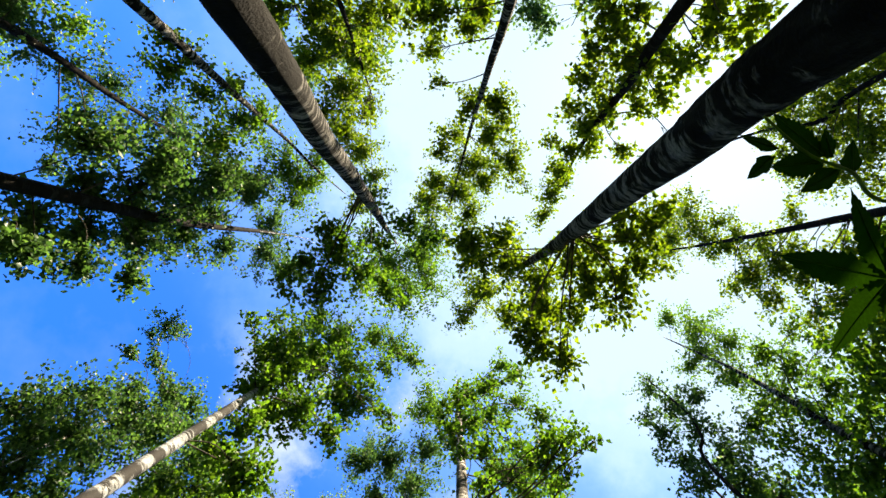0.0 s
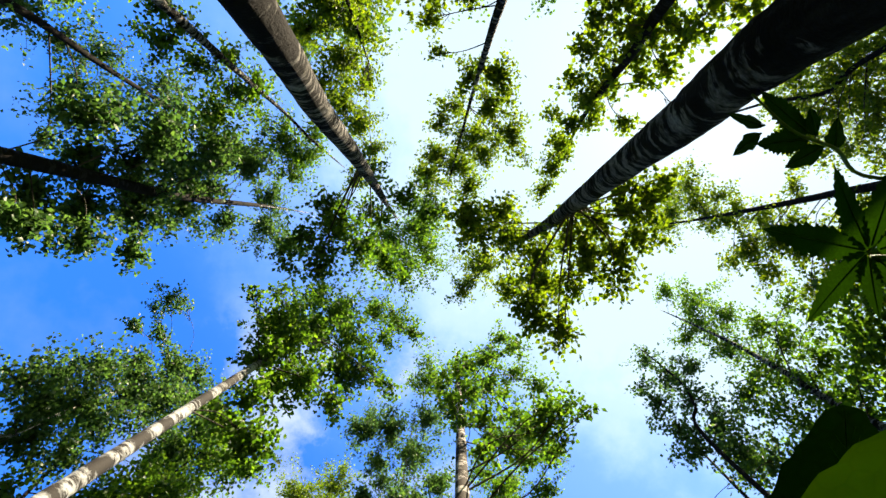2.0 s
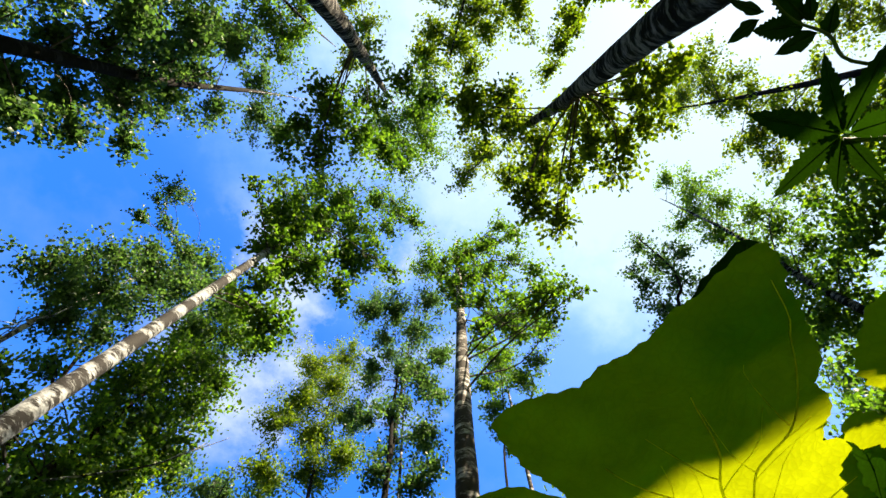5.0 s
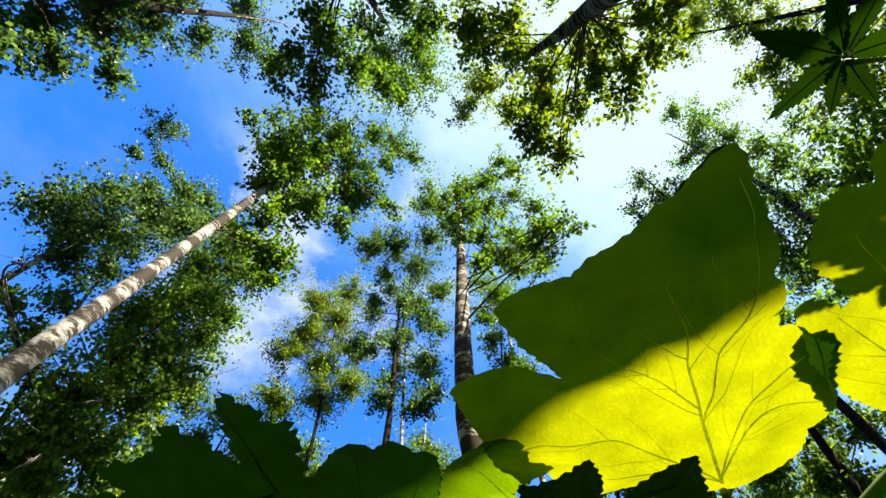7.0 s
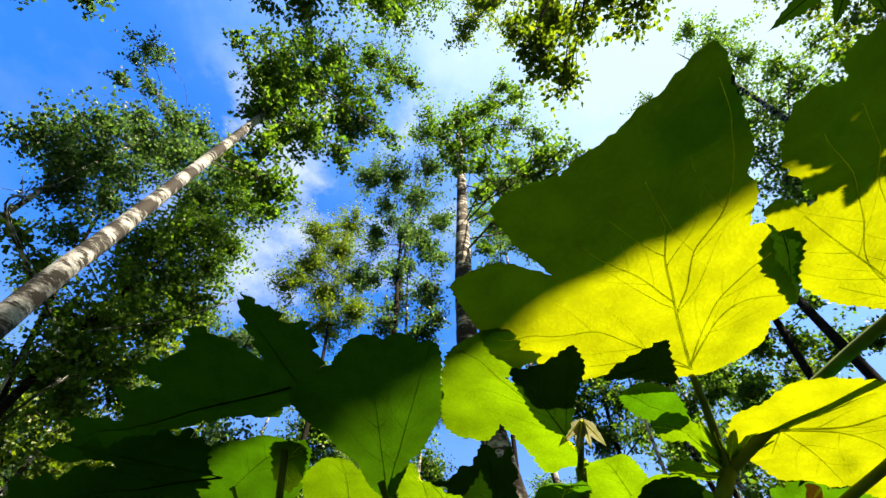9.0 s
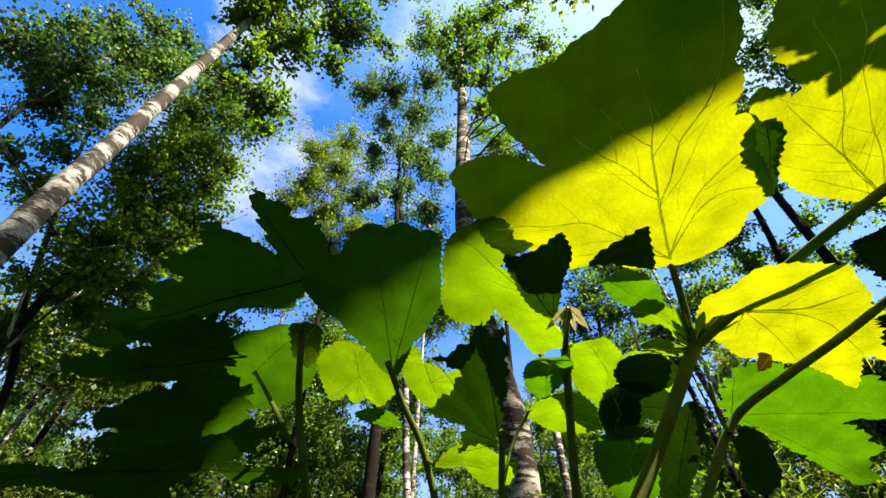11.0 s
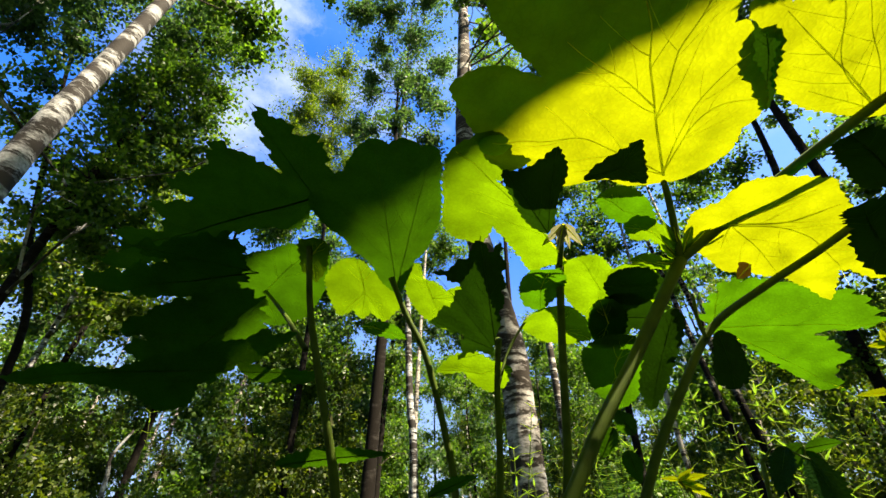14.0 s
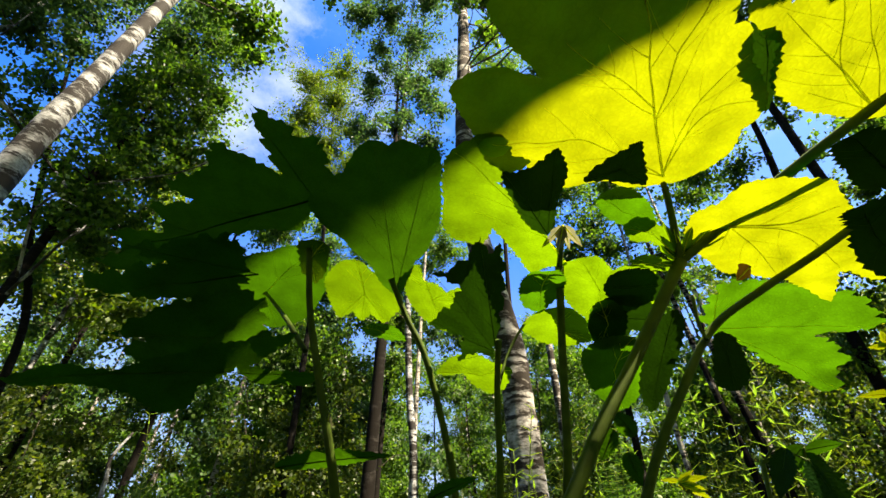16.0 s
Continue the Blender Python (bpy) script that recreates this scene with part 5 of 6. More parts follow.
lobed_leaf(hogweed_e, dark_shaded_green, (-0.073, 0.356, 0.816), (0.187, -0.977, -0.098), (0.000, -0.100, 0.995), [(171, 21.9), (-174, 14.6), (-154, 10.5), (-133, 9.6), (-107, 9.1), (-89, 8.2), (-64, 6.3), (-48, 6.0), (-29, 7.5), (-17, 9.3), (-9, 10.0), (0, 9.2), (8, 9.9), (18, 9.9), (24, 10.7), (30, 10.1), (56, 7.1), (115, 7.7), (140, 10.2), (158, 13.4)], curl=0.03, teeth=0.6, foot=(-20.2, 3.1))
lobed_leaf(hogweed_e, sunlit_green, (-0.135, 0.587, 0.840), (0.041, -0.991, 0.126), (-0.048, 0.124, 0.991), [(-48, 7.2), (-18, 8.8), (0, 11.0), (14, 6.4), (59, 5.0), (122, 6.4), (156, 6.9), (174, 4.6), (-170, 6.0), (-149, 4.3), (-135, 6.5), (-101, 5.6)], curl=0.25, teeth=1.0)
lobed_leaf(hogweed_e, sunlit_green, (-0.027, 0.607, 0.840), (-0.161, -0.979, 0.127), (-0.009, 0.130, 0.991), [(-17, 9.2), (0, 11.0), (-3, 5.8), (59, 3.1), (63, 7.5), (106, 3.8), (100, 6.6), (145, 6.0), (172, 7.5), (-173, 5.9), (-151, 4.8), (-84, 3.7)], curl=0.25, teeth=1.0)
lobed_leaf(hogweed_e, broad_green, (-0.108, 0.646, 0.800), (-0.695, -0.715, 0.074), (-0.038, 0.140, 0.990), [(0, 4.5), (34, 3.0), (100, 2.4), (156, 3.9), (-156, 2.2), (-46, 2.8)], curl=0.25, teeth=1.0)

hogweed_f = empty_thing('hogweed_plant', (-0.150, 0.500, 0.000), 'hogweed with large dark shaded lobed leaves', 'plant', 'broad-leaved plants')
stalk(hogweed_f, 'stem', [(-0.060, 0.900, -0.010), (-0.125, 0.574, 0.501), (-0.136, 0.522, 0.581), (-0.155, 0.481, 0.664), (-0.169, 0.452, 0.731), (-0.171, 0.412, 0.796)], 0.0065, 0.0035)
stalk(hogweed_f, 'petiole', [(-0.172, 0.477, 0.684), (-0.225, 0.521, 0.756), (-0.336, 0.664, 0.895)], 0.0035, 0.0025)
lobed_leaf(hogweed_f, dark_shaded_green, (-0.248, 0.414, 0.880), (-0.964, -0.266, -0.027), (0.000, -0.100, 0.995), [(154, 10.7), (171, 7.2), (-124, 7.7), (-73, 7.6), (-55, 12.6), (-53, 22.7), (-44, 32.4), (-36, 34.3), (-36, 26.7), (-27, 25.0), (-28, 21.5), (-34, 17.6), (-25, 16.1), (-14, 16.5), (-15, 12.4), (-11, 9.4), (-5, 12.2), (3, 12.2), (15, 10.6), (32, 8.2), (57, 10.8), (66, 10.4), (78, 8.9), (94, 7.8), (111, 7.0), (98, 9.1), (93, 11.6), (91, 14.4), (90, 17.4), (95, 16.8), (101, 16.0), (105, 15.4), (112, 14.5), (114, 15.3), (121, 14.5), (137, 11.9), (141, 11.9)], curl=0.02, teeth=0.6, foot=(-6.7, 2.9), ragged=0.55)
lobed_leaf(hogweed_f, dark_shaded_green, (-0.261, 0.481, 0.810), (-0.993, 0.054, -0.107), (-0.101, 0.102, 0.990), [(-47, 6.2), (-30, 9.7), (-11, 13.6), (-2, 18.9), (3, 22.8), (-2, 15.7), (3, 19.3), (8, 22.6), (14, 20.9), (22, 11.0), (27, 14.1), (33, 16.1), (52, 10.0), (81, 8.0), (88, 6.1), (83, 3.0), (-30, 1.8)], curl=0.06, teeth=1.0, ragged=1.0)
lobed_leaf(hogweed_f, dark_shaded_green, (-0.313, 0.517, 0.730), (-0.791, 0.542, -0.283), (-0.186, 0.228, 0.956), [(-124, 7.1), (-76, 6.8), (-32, 10.2), (-12, 12.3), (0, 14.9), (10, 9.6), (24, 10.9), (42, 10.9), (52, 7.8), (55, 12.3), (73, 9.3), (94, 7.6), (152, 9.8), (180, 10.3)], curl=0.08, teeth=1.0, ragged=1.0)
lobed_leaf(hogweed_f, dark_shaded_green, (-0.316, 0.490, 0.670), (-0.926, -0.346, -0.150), (-0.281, 0.366, 0.887), [(0, 16.9), (7, 12.3), (2, 7.3), (90, 2.6), (146, 8.0), (154, 13.4), (172, 6.9), (179, 9.5), (180, 15.4), (-172, 14.0), (-167, 8.5), (171, 5.6), (-114, 2.9), (-90, 6.3), (-65, 7.2), (-29, 6.7), (-6, 11.5)], curl=0.06, teeth=1.0)
lobed_leaf(hogweed_f, half_shade_green, (-0.315, 0.645, 0.900), (0.638, -0.768, 0.043), (-0.052, 0.013, 0.999), [(-99, 9.0), (-54, 8.9), (-23, 11.6), (-8, 16.6), (0, 20.9), (21, 13.0), (72, 8.6), (123, 10.6), (154, 11.5), (-179, 11.3), (-150, 9.2)], curl=0.25, teeth=1.0, foot=(-2.8, -0.4))
lobed_leaf(hogweed_f, sunlit_green, (-0.174, 0.432, 0.790), (0.575, -0.807, 0.130), (-0.076, 0.105, 0.992), [(-41, 3.7), (0, 4.7), (112, 2.8), (146, 3.9), (-179, 2.6)], curl=0.25, teeth=1.0)
blade(hogweed_f, dark_shaded_green, (-0.200, 0.542, 0.572), (-0.060, 0.530, 0.588), (-0.09, 0.30, 0.95), 0.04, 'leaflet')
blade(hogweed_f, dark_shaded_green, (-0.026, 0.568, 0.543), (0.033, 0.550, 0.565), (-0.22, 0.40, 0.89), 0.03, 'leaflet')
blade(hogweed_c, bract_pale, (0.149, 0.418, 0.825), (0.123, 0.446, 0.812), (0.14, 0.53, 0.84), 0.013, 'bract')
blade(hogweed_c, bract_pale, (0.149, 0.418, 0.825), (0.177, 0.445, 0.812), (0.06, 0.39, 0.92), 0.014, 'bract')
blade(hogweed_c, bract_pale, (0.149, 0.418, 0.825), (0.144, 0.449, 0.805), (0.17, 0.56, 0.81), 0.014, 'bract')
blade(hogweed_c, bract_pale, (0.151, 0.421, 0.825), (0.165, 0.461, 0.820), (0.04, 0.11, 0.99), 0.01, 'bract')
stalk(hogweed_c, 'bud_stalk', [(0.154, 0.486, 0.810), (0.152, 0.449, 0.820), (0.149, 0.418, 0.825)], 0.004, 0.002)
blade(hogweed_f, bract_pale, (-0.142, 0.511, 0.603), (-0.137, 0.498, 0.619), (-0.19, 0.74, 0.65), 0.014, 'bud')
blade(hogweed, sunlit_green, (0.273, 0.415, 0.761), (0.249, 0.397, 0.775), (0.34, 0.25, 0.91), 0.012, 'sheath')
blade(hogweed, sunlit_green, (0.273, 0.413, 0.763), (0.247, 0.371, 0.791), (0.45, 0.29, 0.84), 0.014, 'sheath')
blade(hogweed, sunlit_green, (0.275, 0.412, 0.764), (0.260, 0.377, 0.783), (0.46, 0.27, 0.84), 0.01, 'sheath')
blade(hogweed, sunlit_green, (0.276, 0.409, 0.765), (0.282, 0.375, 0.786), (0.48, 0.53, 0.70), 0.014, 'sheath')
blade(hogweed, sunlit_green, (0.274, 0.418, 0.757), (0.243, 0.410, 0.758), (-0.03, 0.28, 0.96), 0.012, 'sheath')
blade(hogweed, sunlit_green, (0.277, 0.406, 0.764), (0.306, 0.375, 0.787), (0.26, 0.72, 0.64), 0.01, 'sheath')
blade(hogweed, sunlit_green, (0.273, 0.412, 0.765), (0.233, 0.379, 0.781), (0.26, 0.16, 0.95), 0.018, 'sheath')
blade(hogweed, withered, (0.316, 0.371, 0.721), (0.300, 0.380, 0.709), (-0.12, 0.68, 0.72), 0.02, 'withered_tip')
blade(hogweed, dark_shaded_green, (0.172, 0.481, 0.590), (0.157, 0.501, 0.564), (0.16, 0.81, 0.56), 0.022, 'drooping_leaf')
blade(hogweed, dark_shaded_green, (0.193, 0.485, 0.585), (0.172, 0.466, 0.608), (0.23, 0.64, 0.73), 0.024, 'drooping_leaf')
blade(hogweed, dark_shaded_green, (0.186, 0.496, 0.571), (0.201, 0.519, 0.543), (0.25, 0.68, 0.69), 0.022, 'drooping_leaf')

herb_low = empty_thing('herb_plant', (0.550, 0.850, 0.000), 'low herb with small bright yellow-green leaves', 'plant', 'broad-leaved plants')
stalk(herb_low, 'stem', [(1.000, 1.559, -0.010), (0.570, 1.129, 0.574), (0.513, 1.081, 0.632), (0.495, 1.067, 0.649)], 0.003, 0.002)
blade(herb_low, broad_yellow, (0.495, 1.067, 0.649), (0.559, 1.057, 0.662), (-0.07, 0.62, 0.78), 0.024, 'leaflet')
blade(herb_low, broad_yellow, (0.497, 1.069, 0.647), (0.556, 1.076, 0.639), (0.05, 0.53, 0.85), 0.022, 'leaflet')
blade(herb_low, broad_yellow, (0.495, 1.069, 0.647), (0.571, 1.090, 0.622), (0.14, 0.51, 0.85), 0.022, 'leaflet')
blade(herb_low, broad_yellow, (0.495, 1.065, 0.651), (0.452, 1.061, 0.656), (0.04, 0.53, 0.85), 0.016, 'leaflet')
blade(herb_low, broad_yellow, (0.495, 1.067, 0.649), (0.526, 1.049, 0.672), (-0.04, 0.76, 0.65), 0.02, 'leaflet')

herb_side = empty_thing('herb_plant', (0.800, 0.550, 0.000), 'herb with two bright narrow leaves beside hogweed', 'plant', 'broad-leaved plants')
stalk(herb_side, 'stem', [(1.281, 1.366, -0.010), (0.875, 0.873, 0.657), (0.834, 0.820, 0.722), (0.809, 0.800, 0.746), (0.803, 0.748, 0.811)], 0.003, 0.002)
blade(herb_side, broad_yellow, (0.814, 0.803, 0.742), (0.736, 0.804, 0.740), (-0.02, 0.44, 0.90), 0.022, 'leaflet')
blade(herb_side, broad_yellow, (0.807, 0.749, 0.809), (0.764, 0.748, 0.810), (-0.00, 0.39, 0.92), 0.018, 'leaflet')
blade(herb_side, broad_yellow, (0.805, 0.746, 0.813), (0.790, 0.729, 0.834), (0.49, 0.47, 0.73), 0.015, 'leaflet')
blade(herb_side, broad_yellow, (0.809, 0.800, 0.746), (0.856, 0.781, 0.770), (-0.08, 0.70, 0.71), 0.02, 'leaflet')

herb_dark = empty_thing('herb_plant', (0.620, 0.720, 0.000), 'dark drooping herb leaves near the ground', 'plant', 'broad-leaved plants')
stalk(herb_dark, 'stem', [(0.784, 1.434, -0.010), (0.706, 1.014, 0.560), (0.697, 0.958, 0.628), (0.687, 0.916, 0.680)], 0.004, 0.002)
blade(herb_dark, dark_shaded_green, (0.684, 0.916, 0.680), (0.628, 0.957, 0.629), (0.14, 0.84, 0.52), 0.05, 'leaflet')
blade(herb_dark, dark_shaded_green, (0.692, 0.923, 0.671), (0.729, 0.973, 0.611), (0.42, 0.56, 0.72), 0.05, 'leaflet')
blade(herb_dark, dark_shaded_green, (0.692, 0.920, 0.676), (0.764, 0.911, 0.688), (-0.04, 0.69, 0.73), 0.035, 'leaflet')
stalk(herb_dark, 'dry_stalk', [(0.967, 1.368, 0.842), (1.050, 1.407, 0.795), (1.167, 1.451, 0.742)], 0.0022, 0.001)
stalk(herb_dark, 'dry_stalk', [(0.992, 1.374, 0.835), (1.075, 1.412, 0.789), (1.192, 1.457, 0.735)], 0.0022, 0.001)
stalk(herb_dark, 'dry_stalk', [(1.017, 1.382, 0.826), (1.100, 1.420, 0.779), (1.217, 1.465, 0.726)], 0.0022, 0.001)

elder = empty_thing('elder_shoot', (0.750, 0.140, 0.000), 'dark elder shoot with toothed leaflets on arching stems', 'plant', 'broad-leaved plants')
stalk(elder, 'stem', [(0.750, 0.140, -0.010), (0.644, 0.084, 0.467), (0.732, 0.021, 0.913), (0.571, -0.009, 1.052), (0.468, -0.006, 1.097)], 0.0052, 0.0026)
stalk(elder, 'side_branch', [(0.732, 0.021, 0.913), (0.603, -0.085, 1.019), (0.454, -0.085, 1.074), (0.380, -0.107, 1.041), (0.324, -0.117, 1.019), (0.288, -0.149, 1.019)], 0.0026, 0.0010)
blade(elder, deep_shade_green, (0.459, -0.014, 1.096), (0.312, -0.036, 1.058), (-0.30, -0.05, 1.00), 0.0367, 'leaflet')
blade(elder, deep_shade_green, (0.460, -0.009, 1.095), (0.358, 0.058, 1.058), (-0.21, 0.13, 1.00), 0.0330, 'leaflet')
blade(elder, deep_shade_green, (0.464, -0.006, 1.095), (0.441, 0.056, 1.065), (-0.05, 0.13, 1.00), 0.0306, 'leaflet')
blade(elder, deep_shade_green, (0.462, -0.018, 1.095), (0.379, -0.098, 1.052), (-0.17, -0.17, 1.00), 0.0317, 'leaflet')
blade(elder, deep_shade_green, (0.466, -0.019, 1.095), (0.458, -0.117, 1.058), (-0.02, -0.20, 1.00), 0.0342, 'leaflet')
blade(elder, deep_shade_green, (0.472, -0.015, 1.092), (0.511, -0.039, 1.058), (0.09, -0.05, 1.00), 0.0342, 'leaflet')
blade(elder, deep_shade_green, (0.469, -0.006, 1.093), (0.490, 0.042, 1.058), (0.05, 0.11, 1.00), 0.0306, 'leaflet')
blade(elder, deep_shade_green, (0.298, -0.122, 1.019), (0.249, -0.126, 0.998), (-0.38, -0.10, 0.92), 0.0113, 'leaflet')
blade(elder, deep_shade_green, (0.295, -0.115, 1.019), (0.254, -0.090, 0.998), (-0.32, 0.22, 0.92), 0.0144, 'leaflet')
blade(elder, deep_shade_green, (0.346, -0.113, 1.031), (0.286, -0.105, 1.019), (-0.19, -0.00, 0.98), 0.0240, 'leaflet')
blade(elder, deep_shade_green, (0.363, -0.107, 1.035), (0.312, -0.084, 1.019), (-0.23, 0.14, 0.96), 0.0192, 'leaflet')
blade(elder, deep_shade_green, (0.346, -0.120, 1.031), (0.290, -0.153, 1.019), (-0.09, -0.19, 0.98), 0.0225, 'leaflet')
blade(elder, deep_shade_green, (0.355, -0.118, 1.032), (0.336, -0.139, 1.019), (-0.17, -0.41, 0.90), 0.0161, 'leaflet')
blade(elder, deep_shade_green, (0.380, -0.107, 1.041), (0.381, -0.136, 1.041), (0.15, 0.01, 0.99), 0.0178, 'leaflet')

# ---- bushes between the trees ----
def bush(name, h, leaves, label):
    """A many-stemmed bush."""
    thing = empty_thing(name, (0, 0, 0), label, "bush", "undergrowth")
    chunks = []
    for i in range(6):
        a = rng.uniform(0, 2 * math.pi)
        top = np.array([math.cos(a) * h * 0.28, math.sin(a) * h * 0.28, h * rng.uniform(0.7, 1.0)])
        p = glide([(0, 0, -0.05), top * np.array([0.35, 0.35, 0.5]), top], 5)
        v, f = [], []
        tube(p, np.linspace(0.02, 0.004, len(p)), 6, v, f)
        mesh_object("stem", v, f, twig_bark, thing)
        for u in (0.35, 0.55, 0.75, 1.0):
            c = p[int(u * (len(p) - 1))] + rng.normal(0, 0.16 * h ** 0.5, 3)
            r = rng.uniform(0.3, 0.55)
            subs = c + rng.normal(0, 0.5, (9, 3)) * r
            chunks.append(scatter_leaves(subs, 0.09, 260, 0.085, rng))
    leaf_mesh("foliage", chunks, leaves, thing)
    return thing


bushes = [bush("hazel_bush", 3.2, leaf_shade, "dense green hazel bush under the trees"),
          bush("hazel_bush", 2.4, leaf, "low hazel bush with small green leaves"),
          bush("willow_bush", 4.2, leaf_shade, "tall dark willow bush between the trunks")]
placed = []
while len(placed) < 60:
    a, d = (rng.uniform(-62, 62) if len(placed) < 52 else rng.uniform(-52, -8)), 9.0 + 18 * rng.uniform(0, 1)
    p = (d * math.sin(radians(a)), d * math.cos(radians(a)))
    if -24 < a < 4 and rng.uniform(0, 1) < 0.75:
        continue
    if all((p[0] - q[0]) ** 2 + (p[1] - q[1]) ** 2 > 1.2 ** 2 for q in placed):
        placed.append(p)
for i, p in enumerate(placed):
    m = pose(p[0], p[1], 0, 0, 0, float(rng.uniform(0, 360)))
    if i < 3:
        bushes[i].matrix_basis = m
    else:
        copy_thing(bushes[i % 3], m)


# ---- herbs with narrow leaves in whorls ----
def herb(place, h, lean, nodes=13):
    """A slim upright herb: crossed pairs of narrow leaves up its stem."""
    thing = empty_thing("willowherb", place, "slim upright herb with narrow yellow-green leaves", "plant", "herbs")
    p = glide([(0, 0, -0.02), (lean[0] * 0.3, lean[1] * 0.3, h * 0.5), (lean[0], lean[1], h)], nodes)
    v, f = [], []
    tube(p, np.linspace(0.004, 0.0012, len(p)), 6, v, f)
    mesh_object("stem", v, f, stalk_green, thing)
    at = np.array(place)
    turn = rng.uniform(0, 3)
    for i in range(len(p) // 2, len(p)):
        for j in range(2):
            a = turn + j * math.pi + i * 1.75
            L = rng.uniform(0.035, 0.06) * (1.3 - 0.7 * i / len(p))
            d = np.array([math.cos(a), math.sin(a), rng.uniform(0.1, 0.7)])
            blade(thing, herb_green, at + p[i], at + p[i] + d * L, (0.1, 0.1, 1), L * 0.2, "leaf")
    return thing


def frond(place, h, lean):
    """One upright fern frond: a bare stalk, then pinnae in close pairs, shorter to the tip."""
    thing = empty_thing("fern", place, "pale yellow-green fern frond in the undergrowth", "fern", "herbs")
    p = glide([(0, 0, -0.02), (lean[0] * 0.25, lean[1] * 0.25, h * 0.6), (lean[0], lean[1], h)], 14)
    v, f = [], []
    tube(p, np.linspace(0.0035, 0.001, len(p)), 6, v, f)
    mesh_object("stem", v, f, stalk_green, thing)
    at = np.array(place)
    for i in range(len(p) // 2, len(p)):
        for side in (-1, 1):
            L = 0.075 * (1.12 - (i - len(p) // 2) / (len(p) - len(p) // 2))
            blade(thing, herb_green, at + p[i], at + p[i] + np.array([side * 0.93, -0.3 * side, 0.2]) * L, (0.1, -0.6, 0.8), L * 0.24, "pinna")
    return thing


herb_green = broad_leaf_material("herb_leaf", (0.06, 0.14, 0.018), (0.17, 0.31, 0.022), 0.9)
for i in range(32):
    if i < 18:
        a, d = rng.uniform(22, 48), rng.uniform(1.1, 2.6)
    else:
        a, d = rng.uniform(6, 22), rng.uniform(1.3, 2.6)
    herb((d * math.sin(radians(a)), d * math.cos(radians(a)), 0.0), 0.45 + d * rng.uniform(0.14, 0.33), (rng.uniform(-0.12, 0.12), rng.uniform(-0.12, 0.12)))
herb((0.87, 0.97, 0.0), 0.9, (-0.11, 0.09), 22)
herb((-1.25, 2.16, 0.0), 1.15, (-0.17, -0.1))
frond((0.5, 1.52, 0.0), 0.88, (0.03, -0.06))
frond((0.56, 1.6, 0.0), 0.84, (-0.05, 0.02))
frond((0.43, 1.45, 0.0), 0.74, (0.05, -0.04))

dock = empty_thing("dock_plant", (0.47, 0.84, 0.0), "low dock with dark hanging leaves among the herbs", "plant", "herbs")
stalk(dock, "stem", [(0.47, 0.84, -0.01), (0.48, 0.81, 0.4), (0.5, 0.77, 0.62)], 0.004, 0.003)
blade(dock, deep_shade_green, (0.522, 0.735, 0.632), (0.49, 0.755, 0.565), (-0.5, -0.7, 0.4), 0.04, "leaf")
blade(dock, deep_shade_green, (0.541, 0.722, 0.612), (0.553, 0.71, 0.52), (-0.5, -0.7, 0.4), 0.05, "leaf")
stalk(dock, "petiole", [(0.5, 0.77, 0.62), (0.515, 0.75, 0.638), (0.522, 0.735, 0.632)], 0.002, 0.0015)
stalk(dock, "petiole", [(0.5, 0.77, 0.62), (0.525, 0.745, 0.63), (0.541, 0.722, 0.612)], 0.002, 0.0015)

dry_stem = empty_thing("dead_stem", (-1.4, 2.07, 0.0), "bleached dead herb stem in the undergrowth", "dead stem", "herbs")
v, f = [], []
tube(glide(np.array([(0, 0, -0.02), (-0.062, -0.042, 0.8), (-0.08, -0.055, 0.94), (-0.04, -0.04, 1.06)]), 6), np.linspace(0.012, 0.005, 19), 7, v, f)
mesh_object("stem", v, f, birch_white, dry_stem)


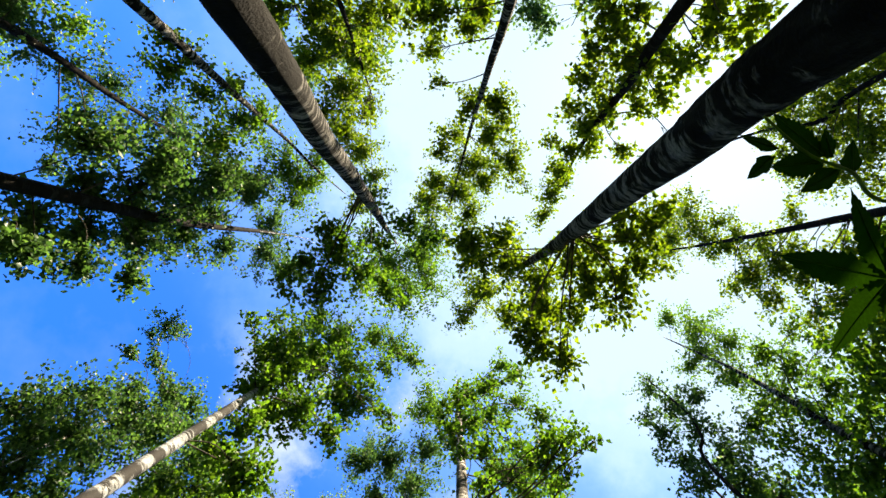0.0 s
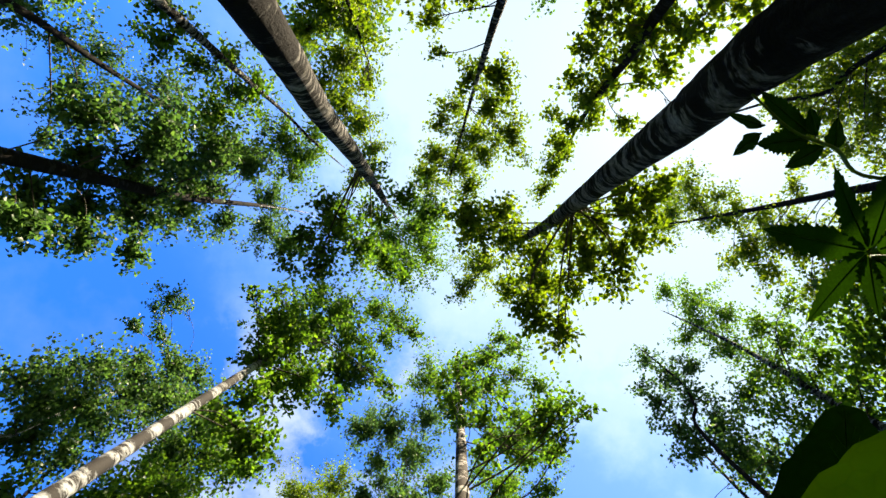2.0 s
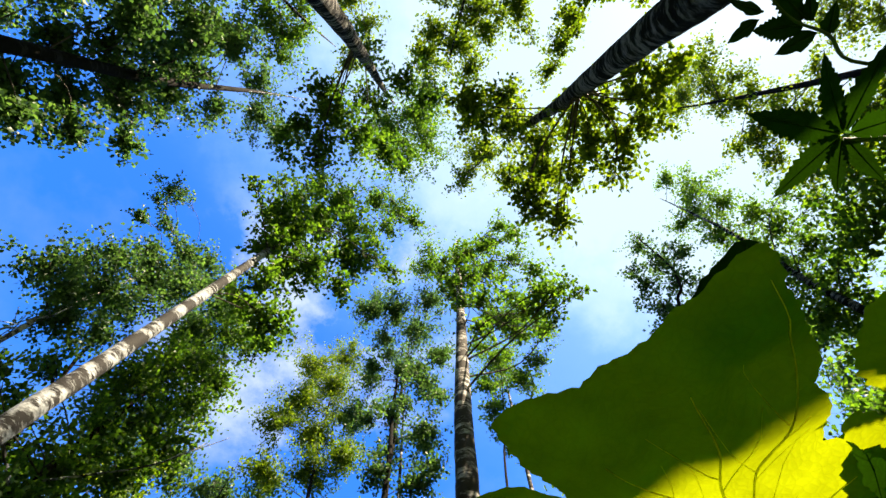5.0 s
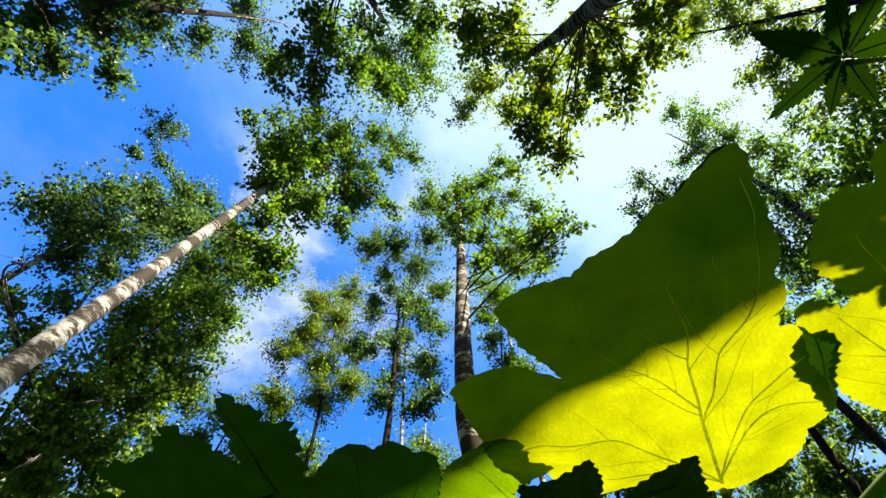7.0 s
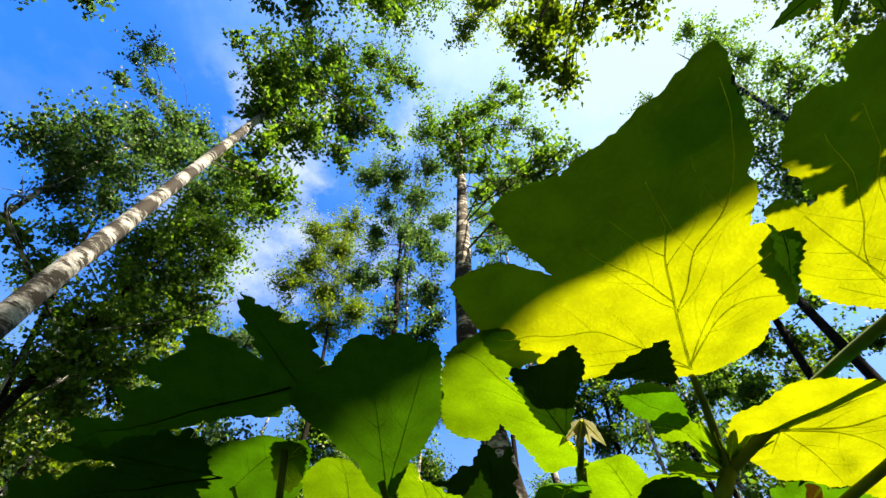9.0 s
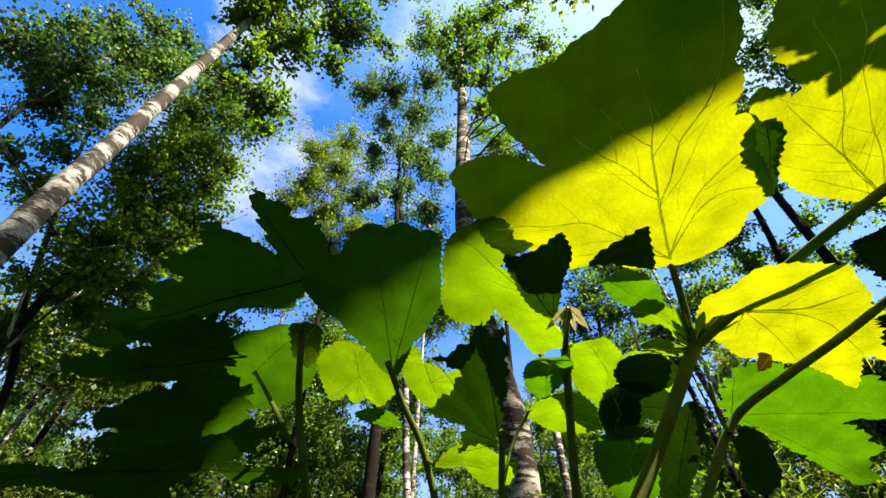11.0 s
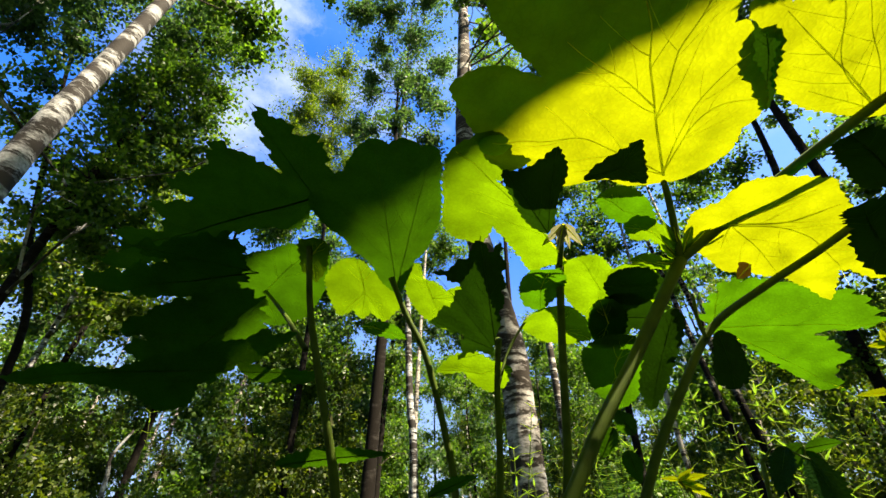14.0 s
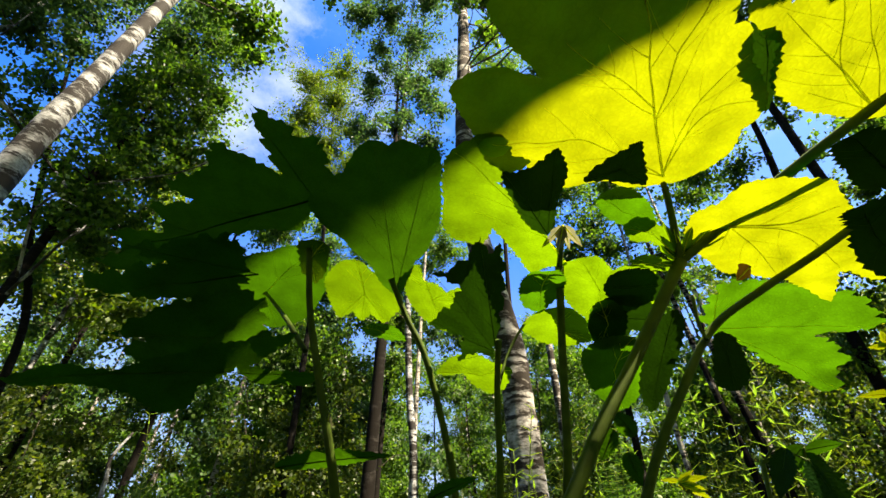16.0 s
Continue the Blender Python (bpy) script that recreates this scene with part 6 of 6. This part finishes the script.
# ---- grass and low leaves on the ground ----
def carpet(name, count, reach, tall, wide, material, label):
    """Countless blades or low leaves rising from the ground, one object."""
    a, d = rng.uniform(0, 2 * math.pi, count), reach * rng.uniform(0.0004, 1, count) ** 0.6
    x, y = d * np.cos(a), d * np.sin(a)
    h = tall * rng.uniform(0.4, 1.0, count)
    lean = rng.normal(0, 0.35, (count, 2)) * h[:, None]
    side = rng.uniform(0, math.pi, count)
    sx, sy = np.cos(side) * wide, np.sin(side) * wide
    z = np.zeros(count) - 0.04
    v = np.empty((count, 4, 3))
    v[:, 0] = np.stack([x - sx * 0.5, y - sy * 0.5, z], 1)
    v[:, 1] = np.stack([x + lean[:, 0] * 0.4 + sx, y + lean[:, 1] * 0.4 + sy, h * 0.55], 1)
    v[:, 2] = np.stack([x + lean[:, 0], y + lean[:, 1], h], 1)
    v[:, 3] = np.stack([x + lean[:, 0] * 0.4 - sx, y + lean[:, 1] * 0.4 - sy, h * 0.6], 1)
    i = np.arange(count)[:, None] * 4
    f = np.concatenate([i + np.array([[0, 1, 2]]), i + np.array([[0, 2, 3]])], 1).reshape(-1, 3)
    ob = leaf_mesh(name, [(v.reshape(-1, 3), f)], material, None)
    return tagged(ob, label, "grass", kind="stuff")


carpet("grass", 60000, 22.0, 0.34, 0.006, leaf, "long green grass on the woodland floor")
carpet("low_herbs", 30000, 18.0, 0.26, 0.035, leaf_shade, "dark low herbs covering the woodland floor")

# ---- more undergrowth and low trees where the wood stands closer ----
thicket = np.random.default_rng(41)
for k in range(7):
    az, d = -22 + 2.1 * k + thicket.uniform(-1.0, 1.0), thicket.uniform(13, 19)
    copy_thing(kinds[(2, 4, 3)[k % 3]], pose(d * math.sin(radians(az)), d * math.cos(radians(az)), -0.05, 0, 0, float(thicket.uniform(0, 360))))
for k in range(4):
    az, d = -25 + 3.2 * k + thicket.uniform(-1.4, 1.4), thicket.uniform(12, 19)
    copy_thing(bushes[k % 3], pose(d * math.sin(radians(az)), d * math.cos(radians(az)), 0, 0, 0, float(thicket.uniform(0, 360))))
tree('aspen_tree', [(-1.35, 7.66, -0.05), (-1.35, 7.66, 4.0), (-1.25, 7.56, 20.9)], 0.15, dark_shaded_bark, leaf_cool, 0.9, 'slim young aspen with loose dark foliage',
     [(-2.93, 7.01, 18.29, 0.50), (-2.05, 7.58, 17.45, 0.42), (-1.07, 8.03, 17.53, 0.46), (-1.95, 7.34, 14.25, 0.50), (-0.94, 7.79, 13.78, 0.42), (-0.43, 8.09, 20.88, 0.46), (-2.32, 7.23, 12.52, 0.50), (-1.22, 7.75, 11.96, 0.42), (-0.15, 8.10, 15.35, 0.46), (-0.14, 7.60, 12.01, 0.50), (-2.47, 7.45, 10.96, 0.42), (-1.45, 7.97, 10.26, 0.46), (-0.46, 7.58, 10.02, 0.50)])
tree('birch_tree', [(2.02, 8.13, -0.05), (2.02, 8.13, 4.0), (2.12, 8.03, 18.9)], 0.15, birch_grey, leaf, 0.9, 'young birch with light green leaves behind the grey birch',
     [(2.04, 8.14, 18.86, 0.55), (2.22, 8.10, 15.05, 0.55), (1.37, 8.29, 13.75, 0.55), (3.03, 7.83, 16.96, 0.55), (1.46, 8.27, 16.33, 0.55)])
